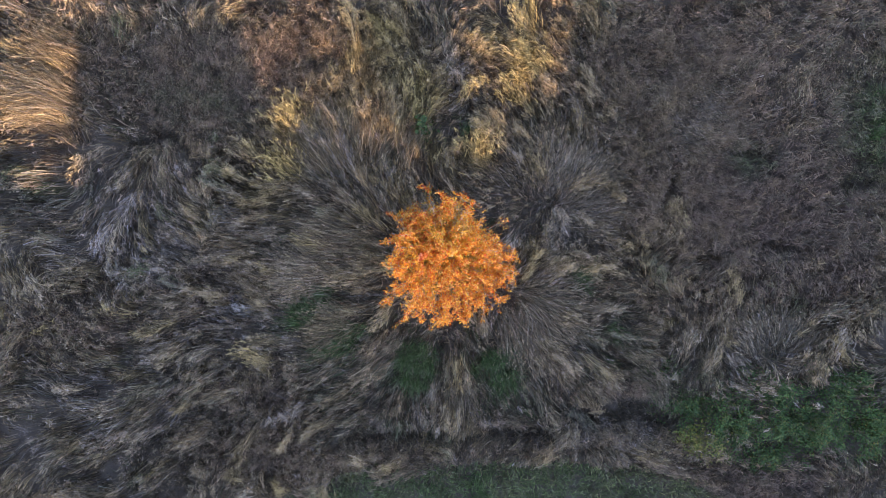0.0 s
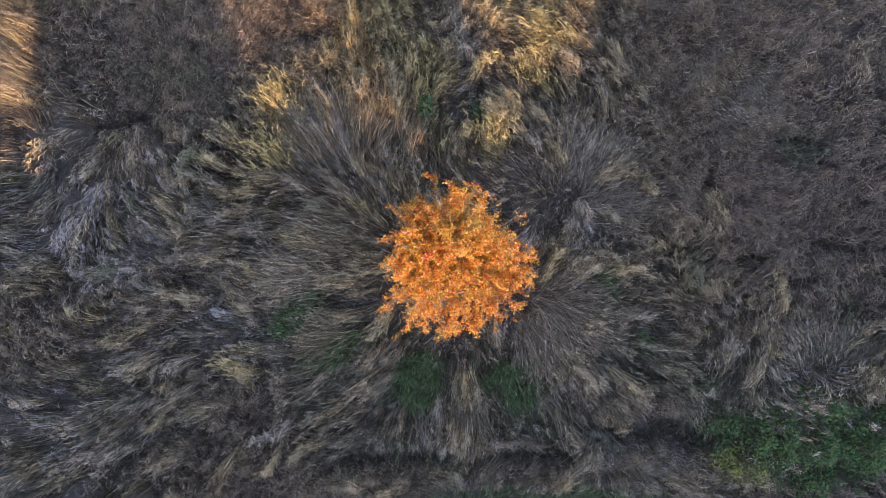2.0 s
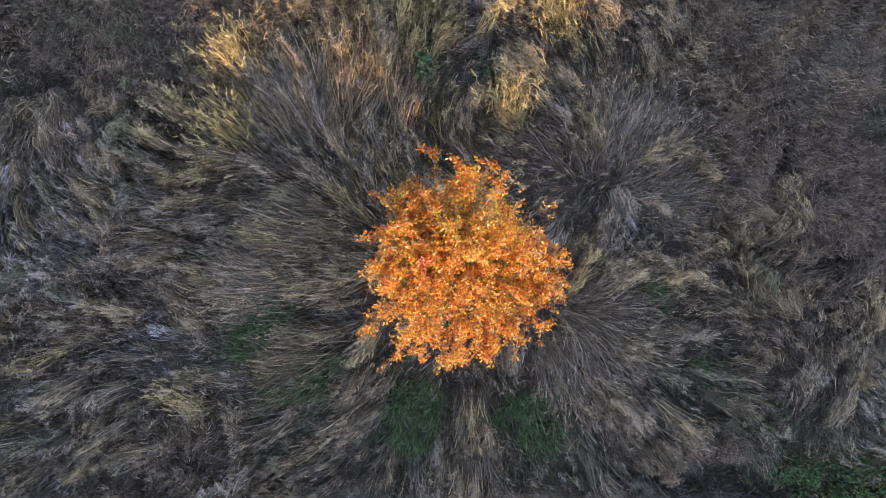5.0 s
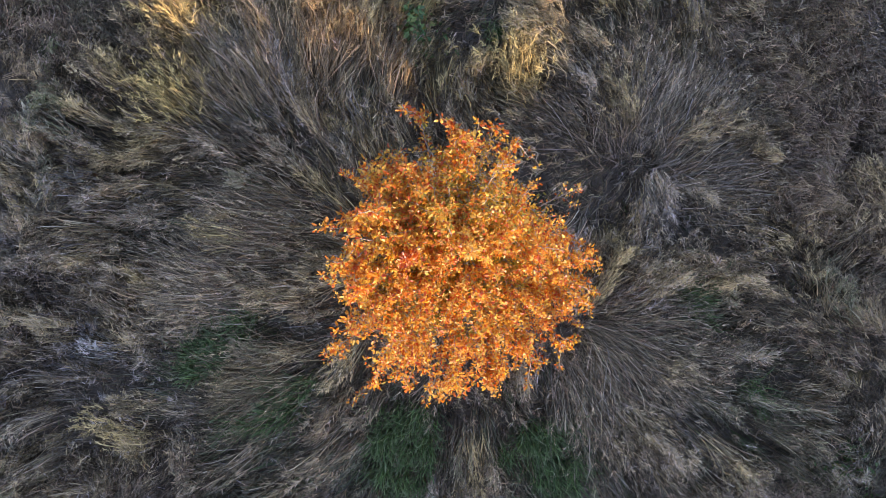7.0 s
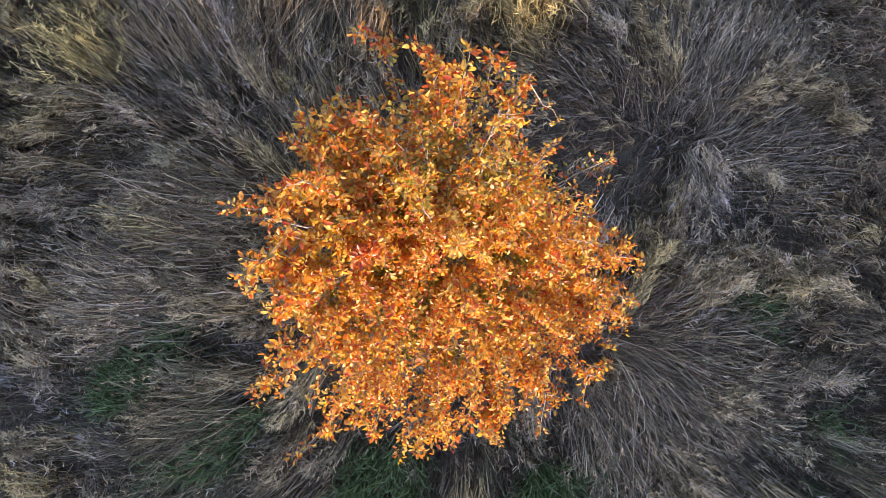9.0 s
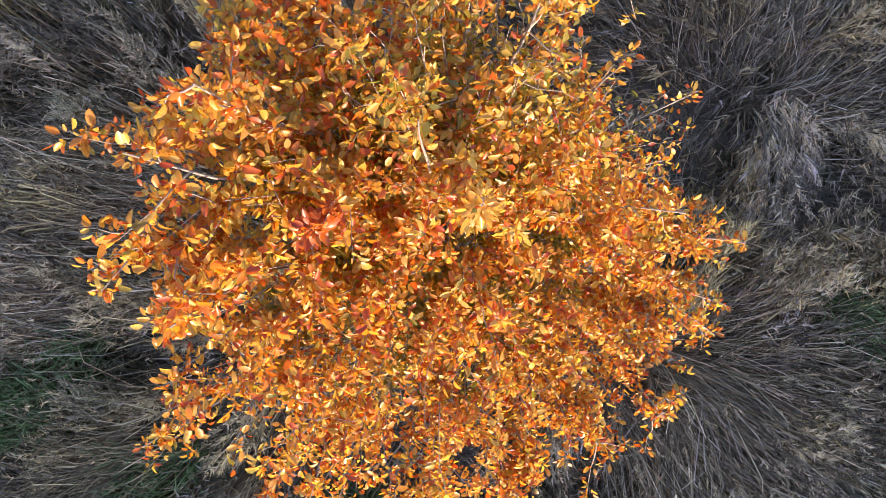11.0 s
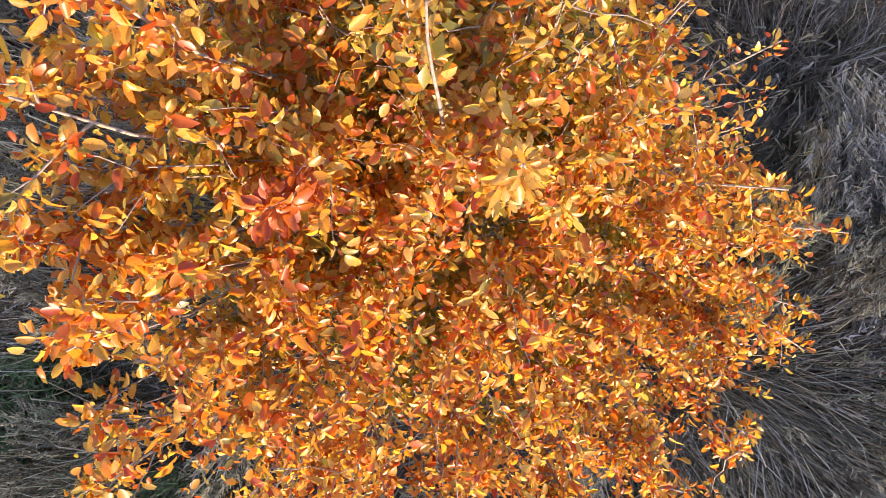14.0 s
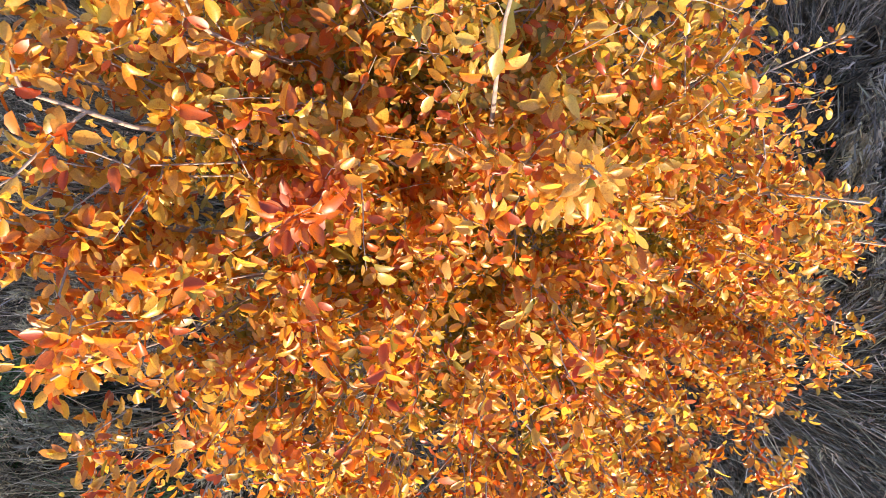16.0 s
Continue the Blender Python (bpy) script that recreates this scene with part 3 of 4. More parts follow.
def gaps(x, y):
    """Where the mat is low and thin between the bundles, above 0."""
    return waves(x, y, 1.25, 71) * 0.75 + waves(x, y, 0.62, 72) * 0.5


def meadow(x, y, each, width, name, label):
    """Long grass that lies over in tufts."""
    keep = rng.uniform(0, 1, len(x)) > np.clip(amount("weed", x, y) * 0.90, 0, 0.90)
    keep &= rng.uniform(0, 1, len(x)) > np.clip(amount("bare", x, y) * 1.2, 0, 0.97)
    keep &= (amount("bush", x, y) < 0.45) & (lane(x, y) < 0.5)
    x, y = x[keep], y[keep]
    way = flow(x, y) + rng.normal(0, 0.14, len(x))
    tall = np.clip(0.27 + 0.05 * lock(x, y) + 0.08 * waves(x, y, 1.5, 5) + rng.normal(0, 0.06, len(x)), 0.10, 0.6)
    long = np.clip(0.56 + 0.14 * waves(x, y, 2.2, 6) + rng.normal(0, 0.12, len(x)), 0.28, 1.0)
    green = 1.35 * amount("green", x, y) - 0.35 * amount("straw", x, y) + 0.10 * waves(x, y, 0.9, 8) + rng.normal(0, 0.22, len(x))
    brown = amount("brown", x, y) - amount("grey", x, y) + 0.25 * waves(x, y, 1.2, 9) + rng.normal(0, 0.36, len(x))
    hollow = np.clip(gaps(x, y), 0, 1)
    green = green + 0.55 * hollow * np.exp(-(x**2 + y**2) / 22)
    tall = tall * (1 - 0.45 * np.clip(amount("green", x, y), 0, 1)) * (1 - 0.35 * hollow)
    i = spread(x, each)
    n = len(i)
    root = np.stack([x[i] + rng.normal(0, 0.075, n), y[i] + rng.normal(0, 0.075, n), 0 * i], -1)
    root[:, 2] = soil_height(root[:, 0], root[:, 1]) - 0.02
    layer = rng.beta(2.2, 1.3, n)
    me = blades(name, M_GRASS, root, way[i] + rng.normal(0, 0.17, n), long[i] * rng.uniform(0.55, 1.2, n), tall[i] * (0.25 + 0.85 * layer),
                width * rng.uniform(0.6, 1.3, n), green[i] + rng.normal(0, 0.2, n) + 0.35 * (0.55 - layer) * (np.hypot(root[:, 0], root[:, 1]) < 6), brown[i] + rng.normal(0, 0.25, n),
                0.20, 0.6, 0.84 * np.exp(0.38 * streak(root[:, 0], root[:, 1]) + rng.normal(-0.12, 0.38, n)).clip(0.2, 1.7), STEM, 0.0, np.zeros(2))
    return tagged(new(name, me), label, "grass", "", "stuff")


def weeds(x, y, each, width, name, label, spread_of=0.05):
    """Withered weeds and frayed grass ends on the mat: in no one direction where weeds grow, along the lie elsewhere."""
    keep = rng.uniform(0, 1, len(x)) > np.clip(amount("bare", x, y) * 0.9, 0, 0.97)
    keep &= rng.uniform(0, 1, len(x)) < 0.32 + amount("weed", x, y)
    keep &= rng.uniform(0, 1, len(x)) > 0.6 * amount("green", x, y)
    keep &= (rng.uniform(0, 0.9, len(x)) > amount("bush", x, y) - 0.25) & (lane(x, y) < 0.6)
    x, y = x[keep], y[keep]
    wild = np.clip(amount("weed", x, y), 0, 1)
    low = np.clip(amount("bare", x, y), 0, 1)
    i = np.repeat(np.arange(len(x)), np.maximum(1, rng.poisson(each * (1 + 0.9 * wild))))
    n = len(i)
    tall = np.clip(0.42 + (0.12 - 0.06 * wild) * waves(x, y, 1.5, 5) + rng.normal(0, 0.06, len(x)), 0.2, 0.8)
    tall = tall * (1 - 0.40 * np.clip(amount("green", x, y), 0, 1)) + 0.35 * np.clip(amount("bush", x, y), 0, 1)
    brown = 0.35 * wild + 0.8 * amount("brown", x, y) - 0.8 * amount("grey", x, y) + 0.25 * waves(x, y, 1.1, 16) + rng.normal(0, 0.25, len(x))
    green = 1.0 * amount("green", x, y) - 0.9 * amount("straw", x, y) + 0.10 * waves(x, y, 0.8, 17) + rng.normal(0, 0.12, len(x))
    lean_to = flow(x, y) + rng.normal(0, 0.22, len(x))
    far, off = rng.uniform(0, 0.17, n) * (1 - wild[i]), rng.normal(0, 1, (n, 2)) * (0.008 + (spread_of - 0.008) * wild[i])[:, None]
    root = np.stack([x[i] + far * np.cos(lean_to[i]) + off[:, 0], y[i] + far * np.sin(lean_to[i]) + off[:, 1], 0 * i], -1)
    way = lean_to[i] + np.where(rng.uniform(0, 1, n) < wild[i], rng.normal(0, 1.0, n), rng.choice([-1, 1], n) * rng.uniform(0.1, 0.7, n))
    head_at = rng.uniform(0.45, 0.9, len(x))
    root[:, 2] = soil_height(root[:, 0], root[:, 1]) + (tall[i] + 0.07 * streak(root[:, 0], root[:, 1]) * (1 - wild[i])) * np.where(rng.uniform(0, 1, n) < wild[i], rng.uniform(0.35, 0.9, n), head_at[i] + rng.normal(0, 0.03, n)) * (1 - 0.5 * low[i])
    me = blades(name, M_WEED, root, way, rng.uniform(0.04, 0.11, n) * (1.0 + 0.3 * wild)[i], rng.uniform(0.02, 0.12, n), width * rng.uniform(0.55, 1.4, n),
                green[i], brown[i] + rng.normal(0, 0.3, n), 0.42, 0.9, (np.exp((rng.normal(0, 0.34, len(x)) * (1 + 0.4 * wild) + 0.22 * wild)[i] + 0.46 * streak(root[:, 0], root[:, 1]) * (1 - 0.5 * wild[i]) + rng.normal(-0.24, 0.32, n))).clip(0.15, 1.65), BARB)
    return tagged(new(name, me), label, "weeds", "", "stuff")


def plumes(x, y, stems, ends, width, name, label):
    """Bundles of long grass that arch over the mat and fray at their heads."""
    keep = rng.uniform(0, 1, len(x)) > np.clip(amount("weed", x, y) * 0.95, 0, 0.93)
    keep &= gaps(x, y) < rng.uniform(0.45, 0.9, len(x))
    keep &= rng.uniform(0, 1, len(x)) > np.clip(amount("bare", x, y) * 1.3, 0, 0.97)
    keep &= (amount("bush", x, y) < 0.45) & (lane(x, y) < 0.3) & (rng.uniform(0, 1, len(x)) > 1.15 * amount("green", x + 0.3 * np.cos(flow(x, y)), y + 0.3 * np.sin(flow(x, y))))
    x, y = x[keep], y[keep]
    m = len(x)
    way = flow(x, y) + rng.normal(0, 0.09, m)
    long, half = rng.uniform(0.45, 1.05, m), rng.uniform(0.06, 0.16, m)
    high = np.clip(0.50 + 0.07 * lock(x, y) + 0.10 * waves(x, y, 1.9, 61) + rng.normal(0, 0.11, m), 0.22, 0.68) * (1 - 0.35 * np.clip(amount("green", x, y), 0, 1))
    light = rng.normal(1.06, 0.20, m).clip(0.5, 1.6)
    green = 0.7 * amount("green", x, y) - 1.0 * amount("straw", x, y) + 0.10 * waves(x, y, 1.0, 62) + rng.normal(-0.05, 0.24, m)
    brown = amount("brown", x, y) - 0.9 * amount("grey", x, y) + 0.22 * waves(x, y, 1.3, 63) + rng.normal(0.05, 0.30, m)
    # stems
    i = spread(x, stems)
    n = len(i)
    a, c = rng.uniform(-0.15, 0.35, n), rng.normal(0, 0.6, n).clip(-1.3, 1.3)
    dx, dy = np.cos(way)[i], np.sin(way)[i]
    px, py = x[i] + dx * a * long[i] - dy * c * half[i], y[i] + dy * a * long[i] + dx * c * half[i]
    root = np.stack([px, py, soil_height(px, py) - 0.02], -1)
    stem = blades(name, M_GRASS, root, way[i] + 0.16 * c + rng.normal(0, 0.10, n), long[i] * rng.uniform(0.35, 0.75, n), high[i] * rng.uniform(0.55, 1.05, n),
                  width * rng.uniform(0.45, 0.95, n), green[i] + rng.normal(0, 0.15, n), brown[i] + rng.normal(0, 0.25, n), 0.2, 0.45,
                  (light[i] * np.exp(0.42 * streak(px, py) + rng.normal(-0.02, 0.38, n))).clip(0.2, 1.7), STEM, 0.0, np.zeros(2))
    tagged(new(name, stem), label, "grass", "", "stuff")
    # feathery heads
    i = spread(x, ends)
    n = len(i)
    a, c = rng.beta(2.2, 1.5, n) * 1.05, rng.normal(0, 0.6, n).clip(-1.4, 1.4)
    dx, dy = np.cos(way)[i], np.sin(way)[i]
    wide = half[i] * (0.8 + 0.9 * a)
    px, py = x[i] + dx * a * long[i] - dy * c * wide, y[i] + dy * a * long[i] + dx * c * wide
    top = np.stack([px, py, soil_height(px, py) + (high[i] + 0.06 * streak(px, py)) * (1.0 - 0.75 * (a - 0.45) ** 2 - 0.15 * c**2) * rng.uniform(0.75, 1.0, n)], -1)
    light_of = light[i] * np.exp(0.44 * streak(px, py) + rng.normal(-0.22, 0.36, n))
    root, turn, size, j = barbs(top, flow(px, py) + 0.20 * c + rng.normal(0, 0.20, n), rng.uniform(0.08, 0.18, n), 10)
    k, n = i[j], len(j)
    head = blades(name, M_GRASS, root, turn, size, rng.uniform(0.0, 0.03, n), width * rng.uniform(0.55, 1.2, n), green[k] + rng.normal(0, 0.15, n), brown[k] + rng.normal(0, 0.25, n),
                  0.30, 1.0, (light_of[j] * np.exp(rng.normal(-0.04, 0.28, n))).clip(0.15, 1.65), BARB)
    tagged(new(name, head), label.replace("bundles", "frayed heads"), "grass", "", "stuff")


meadow(*tufts(-6.8, 6.8, -5.4, 5.2, 14), 28, 0.0085, "meadow_grass", "long dry straw-grey grass lying over in tufts round the tree")
ox, oy = tufts(-12.0, 12.0, -8.0, 7.6, 11)
rim = (np.abs(ox) > 6.8) | (oy > 5.2) | (oy < -5.4)
meadow(ox[rim], oy[rim], 22, 0.0140, "meadow_grass", "long dry grey-brown grass at the edge of the clearing")
ox, oy = tufts(-30, 30, -14, 30, 2)
rim = (np.abs(ox) > 12.0) | (oy > 7.6) | (oy < -8.0)
meadow(ox[rim], oy[rim], 8, 0.050, "meadow_grass", "coarse dry meadow grass farther out")
weeds(*tufts(-6.8, 6.8, -5.6, 5.2, 330), 10, 0.0120, "dry_weeds", "frayed dry grass ends and withered brown weeds on the meadow")
ox, oy = tufts(-11.8, 11.8, -7.4, 7.4, 130)
rim = (np.abs(ox) > 6.8) | (oy > 5.2) | (oy < -5.6)
weeds(ox[rim], oy[rim], 11, 0.0180, "dry_weeds", "brown withered weeds with curled ends at the clearing's edge")


plumes(*tufts(-6.8, 6.8, -5.0, 5.2, 6.6), 38, 88, 0.0125, "grass_plumes", "bundles of arching dry grass laid over round the tree")
ox, oy = tufts(-11.8, 11.8, -6.6, 7.4, 5.0)
rim = (np.abs(ox) > 6.8) | (oy > 5.2) | (oy < -5.0)
plumes(ox[rim], oy[rim], 24, 40, 0.0175, "grass_plumes", "bundles of arching dry grass farther from the tree")


def fresh_grass():
    """Green blades that come up where the dry grass lies open."""
    x, y = tufts(-9, 10, -4.6, 5.5, 56)
    keep = rng.uniform(0.42, 1.2, len(x)) < amount("green", x, y)
    x, y = x[keep], y[keep]
    i = spread(x, 34)
    n = len(i)
    way = flow(x, y)[i] + rng.normal(0, 0.8, n)
    root = np.stack([x[i] + rng.normal(0, 0.06, n), y[i] + rng.normal(0, 0.06, n), 0 * i], -1)
    root[:, 2] = soil_height(root[:, 0], root[:, 1]) - 0.01
    me = blades("green_grass", M_FRESH, root, way, rng.uniform(0.14, 0.40, n), rng.uniform(0.20, 0.46, n), 0.008 * rng.uniform(0.6, 1.4, n),
                rng.normal(0.95, 0.15, n), rng.normal(0.0, 0.2, n), 0.25, 0.45, np.exp(rng.normal(0.0, 0.35, n)).clip(0.4, 2.0))
    tagged(new("green_grass", me), "fresh green grass between dry tufts", "grass", "", "stuff")


fresh_grass()


def litter():
    """Dead stalks and leaves flat on the soil between the tufts; shade is painted into their tone in hollows."""
    x, y = tufts(-7.5, 7.5, -5.2, 5.8, 44)
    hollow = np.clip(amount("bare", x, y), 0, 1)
    i = np.repeat(np.arange(len(x)), rng.poisson(9 + 8 * hollow))
    n = len(i)
    root = np.stack([x[i] + rng.normal(0, 0.08, n), y[i] + rng.normal(0, 0.08, n), 0 * i], -1)
    root[:, 2] = soil_height(root[:, 0], root[:, 1]) + rng.uniform(0.0, 0.10, n)
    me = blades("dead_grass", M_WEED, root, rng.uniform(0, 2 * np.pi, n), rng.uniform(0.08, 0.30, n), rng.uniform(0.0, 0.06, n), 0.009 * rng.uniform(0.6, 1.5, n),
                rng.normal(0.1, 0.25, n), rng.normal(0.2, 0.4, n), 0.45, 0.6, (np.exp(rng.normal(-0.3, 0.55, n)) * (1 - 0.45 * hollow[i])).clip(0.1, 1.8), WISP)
    tagged(new("dead_grass", me), "dead stalks lying flat on dark soil, shade toned into the hollows", "grass", "", "stuff")


litter()


def short_grass():
    x, y = tufts(-12, 12, -7.3, -4.5, 85)
    keep = lane(x, y) > 0.35
    x, y = x[keep], y[keep]
    i = spread(x, 14)
    n = len(i)
    root = np.stack([x[i] + rng.normal(0, 0.07, n), y[i] + rng.normal(0, 0.07, n), 0 * i], -1)
    root[:, 2] = soil_height(root[:, 0], root[:, 1]) - 0.01
    green = np.clip(0.62 - 0.06 * np.abs(x + 1), 0.1, 1) + 0.3 * waves(x, y, 1.4, 31) + rng.normal(0, 0.15, len(x))
    me = blades("short_grass", M_LANE, root, rng.uniform(0, 2 * np.pi, n), rng.uniform(0.07, 0.2, n), rng.uniform(0.06, 0.22, n), 0.013 * rng.uniform(0.6, 1.3, n),
                green[i], rng.normal(0.1, 0.3, n), 0.2, 0.3, (np.exp(0.30 * waves(x, y, 0.5, 33))[i] * np.exp(rng.normal(-0.05, 0.45, n))).clip(0.2, 2.2), WISP)
    tagged(new("short_grass", me), "short green grass of a mown lane", "grass", "", "stuff")


short_grass()


def grass_tussock(x, y, reach, inner, mid, half, count, tall, grey, straw, label, hub=(0.0, 0.0), turn=0.0):
    """Long stems that spring from one root and fall outwards as a fan."""
    r = inner * rng.uniform(0.6, 1.3, count) + rng.beta(1.2, 2.2, count) * 0.7 * (reach - inner)
    along = rng.uniform(-0.5, 0.5, count)        # where on the hub's line a stem springs, which turns its way
    a = radians(mid) + rng.normal(0, 1, count).clip(-1.8, 1.8) * radians(half) * 0.6 + along * radians(turn)
    root = np.stack([x + along * hub[0] + r * np.cos(a) + rng.normal(0, 0.20, count), y + along * hub[1] + r * np.sin(a) + rng.normal(0, 0.20, count), 0 * a], -1)
    a = a + rng.normal(0, 0.17, count)
    light, sweep = np.exp(rng.normal(-0.02, 0.50, 400)), np.convolve(rng.normal(0, 0.45, 402), (0.5, 0.5, 0.5), "valid")    # strands of stems that look and bend alike
    strand = ((a + 9) * 17).astype(int) % 400
    foot = np.array((x, y, float(soil_height(np.array(x), np.array(y)))))
    thing = tagged(new("grass_tussock"), label, "grass tussock", "tussocks of the meadow")
    thing.location = foot
    root[:, 2] = soil_height(root[:, 0], root[:, 1]) - 0.02
    root -= foot
    me = blades("stem_mat", M_GRASS, root, a, (reach - 0.8 * r) * rng.uniform(0.4, 0.95, count), tall * rng.uniform(0.3, 1.0, count), 0.0064 * rng.uniform(0.6, 1.3, count),
                rng.normal(0.05, 0.15, count) - straw, rng.normal(-grey, 0.3, count), 0.14, 0.5, (light[strand] * np.exp(rng.normal(-0.10, 0.40, count))).clip(0.12, 1.8), STEM, 0.4 * sweep[strand], foot[:2])
    tagged(part("stem_mat", me, thing), kind="stuff")
    i = rng.integers(0, count, int(count * 0.70))
    n = len(i)
    t = rng.beta(2.6, 1.1, n) * 1.05
    far = ((reach - 0.8 * r)[i] * 0.68 * t)[:, None]
    way = a[i] + sweep[strand[i]] * 0.3 * t + rng.normal(0, 0.06, n)
    at = root[i] + np.concatenate([np.cos(way)[:, None] * far, np.sin(way)[:, None] * far, (tall * rng.uniform(0.5, 0.95, n) * (1 - 1.3 * (t - 0.6) ** 2))[:, None]], -1)
    tips, turn, size, j = barbs(at, way + rng.normal(0, 0.2, n), rng.uniform(0.08, 0.18, n), 11)
    shade, n = (light[strand[i]] * np.exp(rng.normal(0.05, 0.35, n)))[j], len(j)
    me = blades("fringe", M_GRASS, tips, turn, size, rng.uniform(0.0, 0.03, n), 0.0085 * rng.uniform(0.6, 1.4, n),
                rng.normal(0.0, 0.15, n) - straw, rng.normal(0.1 - 0.7 * grey, 0.3, n), 0.30, 1.0, (shade * np.exp(rng.normal(-0.06, 0.30, n))).clip(0.12, 2.2), BARB)
    tagged(part("fringe", me, thing, "frayed pale seed heads"), kind="stuff")


grass_tussock(2.28, 1.24, 1.45, 0.08, 62, 40, 4600, 0.44, 0.35, 0.05, "grey-brown fan-shaped grass tussock with long arching stems", (0.80, -0.54), -115)
grass_tussock(1.38, -0.86, 1.75, 0.12, -28, 60, 3000, 0.55, 0.05, 0.0, "brown grass tussock fanned out beside the tree")
grass_tussock(-2.34, 1.56, 1.9, 0.35, 105, 25, 1900, 0.52, 0.20, 0.35, "straw-coloured fan of tall grass with grey middle", (1.7, 0.25), -50)
grass_tussock(7.47, -2.33, 1.2, 0.10, 92, 30, 1100, 0.42, 0.3, 0.0, "grey grass tussock beside the bramble bush", (1.0, 0.0), -60)
grass_tussock(6.67, 2.27, 1.5, 0.30, 140, 40, 1300, 0.42, 0.5, 0.0, "bleached grass tussock laid flat among brown weeds")
grass_tussock(-8.45, 3.49, 1.9, 0.10, 166, 16, 2200, 0.75, 0.0, 0.3, "sunlit straw-coloured grass tussock with long stems", (0.1, 0.7), 12)
grass_tussock(-8.39, 4.45, 1.3, 0.10, 142, 24, 1100, 0.70, 0.0, 0.3, "sunlit straw-coloured grass tussock with long stems", (0.3, 0.4), 0)
# tufts at sunlit spots: the sun's gold is put into their straw colour
for spot in ((-3.72, 2.00, 0.42, 300, 130), (0.66, 2.28, 0.36, 260, 105), (2.01, 4.33, 0.50, 320, 160), (-3.50, 3.05, 0.45, 260, 125), (1.55, 3.62, 0.40, 220, 120)):
    grass_tussock(spot[0], spot[1], spot[2], 0.05, spot[4], 40, spot[3], 0.85, -0.1, 1.2, "small tall tuft of grass coloured golden for a sunlit spot")
grass_tussock(-1.85, 0.42, 1.7, 0.10, 178, 14, 1000, 0.52, -0.15, 0.10, "pale bundle of dry grass laid over a dark hollow", (0.1, 0.35), -8)
grass_tussock(-2.25, -0.26, 2.0, 0.10, 185, 12, 1100, 0.48, 0.10, 0.15, "long bundle of grey-brown grass with frayed yellowish ends", (0.2, 0.35), 10)
grass_tussock(-1.90, -1.36, 1.6, 0.10, 196, 12, 700, 0.46, -0.05, 0.35, "straw-coloured bundle of grass beside fresh green grass", (0.1, 0.25), 0)
grass_tussock(-0.02, -1.92, 1.8, 0.40, 268, 35, 800, 0.34, -0.6, 0.0, "flattened dry grass below the tree")


# ---- the tree ----
TRUNK = np.array([(-0.12, 0.10, -0.05), (-0.14, 0.14, 0.6), (-0.17, 0.18, 1.2), (-0.21, 0.23, 1.9), (-0.24, 0.28, 2.6), (-0.26, 0.31, 3.15), (-0.27, 0.33, 3.62)])
TRUNK_R = np.array([0.055, 0.042, 0.034, 0.018, 0.0075, 0.0042, 0.0022])


def trunk_at(z):
    return np.array([np.interp(z, TRUNK[:, 2], TRUNK[:, k]) for k in range(3)])


def dome(x, y):
    """The height of the crown's upper side."""
    return 2.74 - 0.25 * ((x + 0.26) ** 2 + (y - 0.30) ** 2) - 0.36 * x + 0.30 * np.clip(-0.5 - x, 0, 0.7) * np.exp(-((y - 0.1) / 0.6) ** 2) + (0.24 * np.clip(y + 0.35, 0, 0.5) + 0.48 * np.clip(y - 0.15, 0, 1.1)) * np.exp(-((x + 0.05) / 0.75) ** 2)


OUTLINE_A = np.radians([-180, -150, -127, -112, -92, -70, -48, -25, -8, 14, 36, 52, 68, 88, 106, 125, 143, 160, 180])
OUTLINE_R = np.array([1.24, 1.44, 1.64, 1.59, 1.59, 1.56, 1.54, 1.60, 1.60, 1.24, 1.08, 1.06, 1.18, 1.18, 1.26, 1.20, 1.40, 1.30, 1.24])


def rim_at(a):
    """How far the crown reaches from its axis."""
    return np.interp(a, OUTLINE_A, OUTLINE_R)


shoots = []             # twigs that bear leaves: their line, how many, and the limb or trunk they grow on


def bough(start, tip, r0, wobble=0.05, sag=0.0, steps=7):
    s = np.linspace(0, 1, steps)[:, None]
    rise = np.array(tip) - start
    pts = start + rise * s
    pts[:, 2] += (np.sin(s[:, 0] * np.pi) * -sag)
    pts[1:-1] += rng.normal(0, wobble, (steps - 2, 3)) * np.linalg.norm(rise) * 0.5
    return pts, r0 * (1 - 0.82 * s[:, 0])


def limb(tree, tip, start_z, r0=0.016, twigs=9):
    """One limb with its side twigs; the twigs' ends take leaves."""
    main, rad = bough(trunk_at(start_z), tip, r0, 0.05, 0.10)
    lines = [(main, rad)]
    for k in range(twigs):
        t = rng.uniform(0.25, 1.0) ** 0.7
        at = np.array([np.interp(t * (len(main) - 1), np.arange(len(main)), main[:, c]) for c in range(3)])
        out = main[-1] - main[0]
        out /= np.linalg.norm(out)
        d = out * 0.6 + rng.normal(0, 0.55, 3) + (0, 0, 0.35)
        d *= rng.uniform(0.12, 0.34) / np.linalg.norm(d)
        end = at + d
        end[2] = min(end[2], dome(end[0], end[1]) + 0.12)
        twig, tr = bough(at, end, r0 * 0.28, 0.06, 0, 5)
        lines.append((twig, tr))
    wood = part("limb", tubes("limb", lines, M_TWIG, 5), tree)
    shoots.extend((twig, 1.0, wood) for twig, thin_at in lines[1:])
    shoots.append((main[-3:], 1.3, wood))
    shoots.append((main[4:], 0.8, wood))


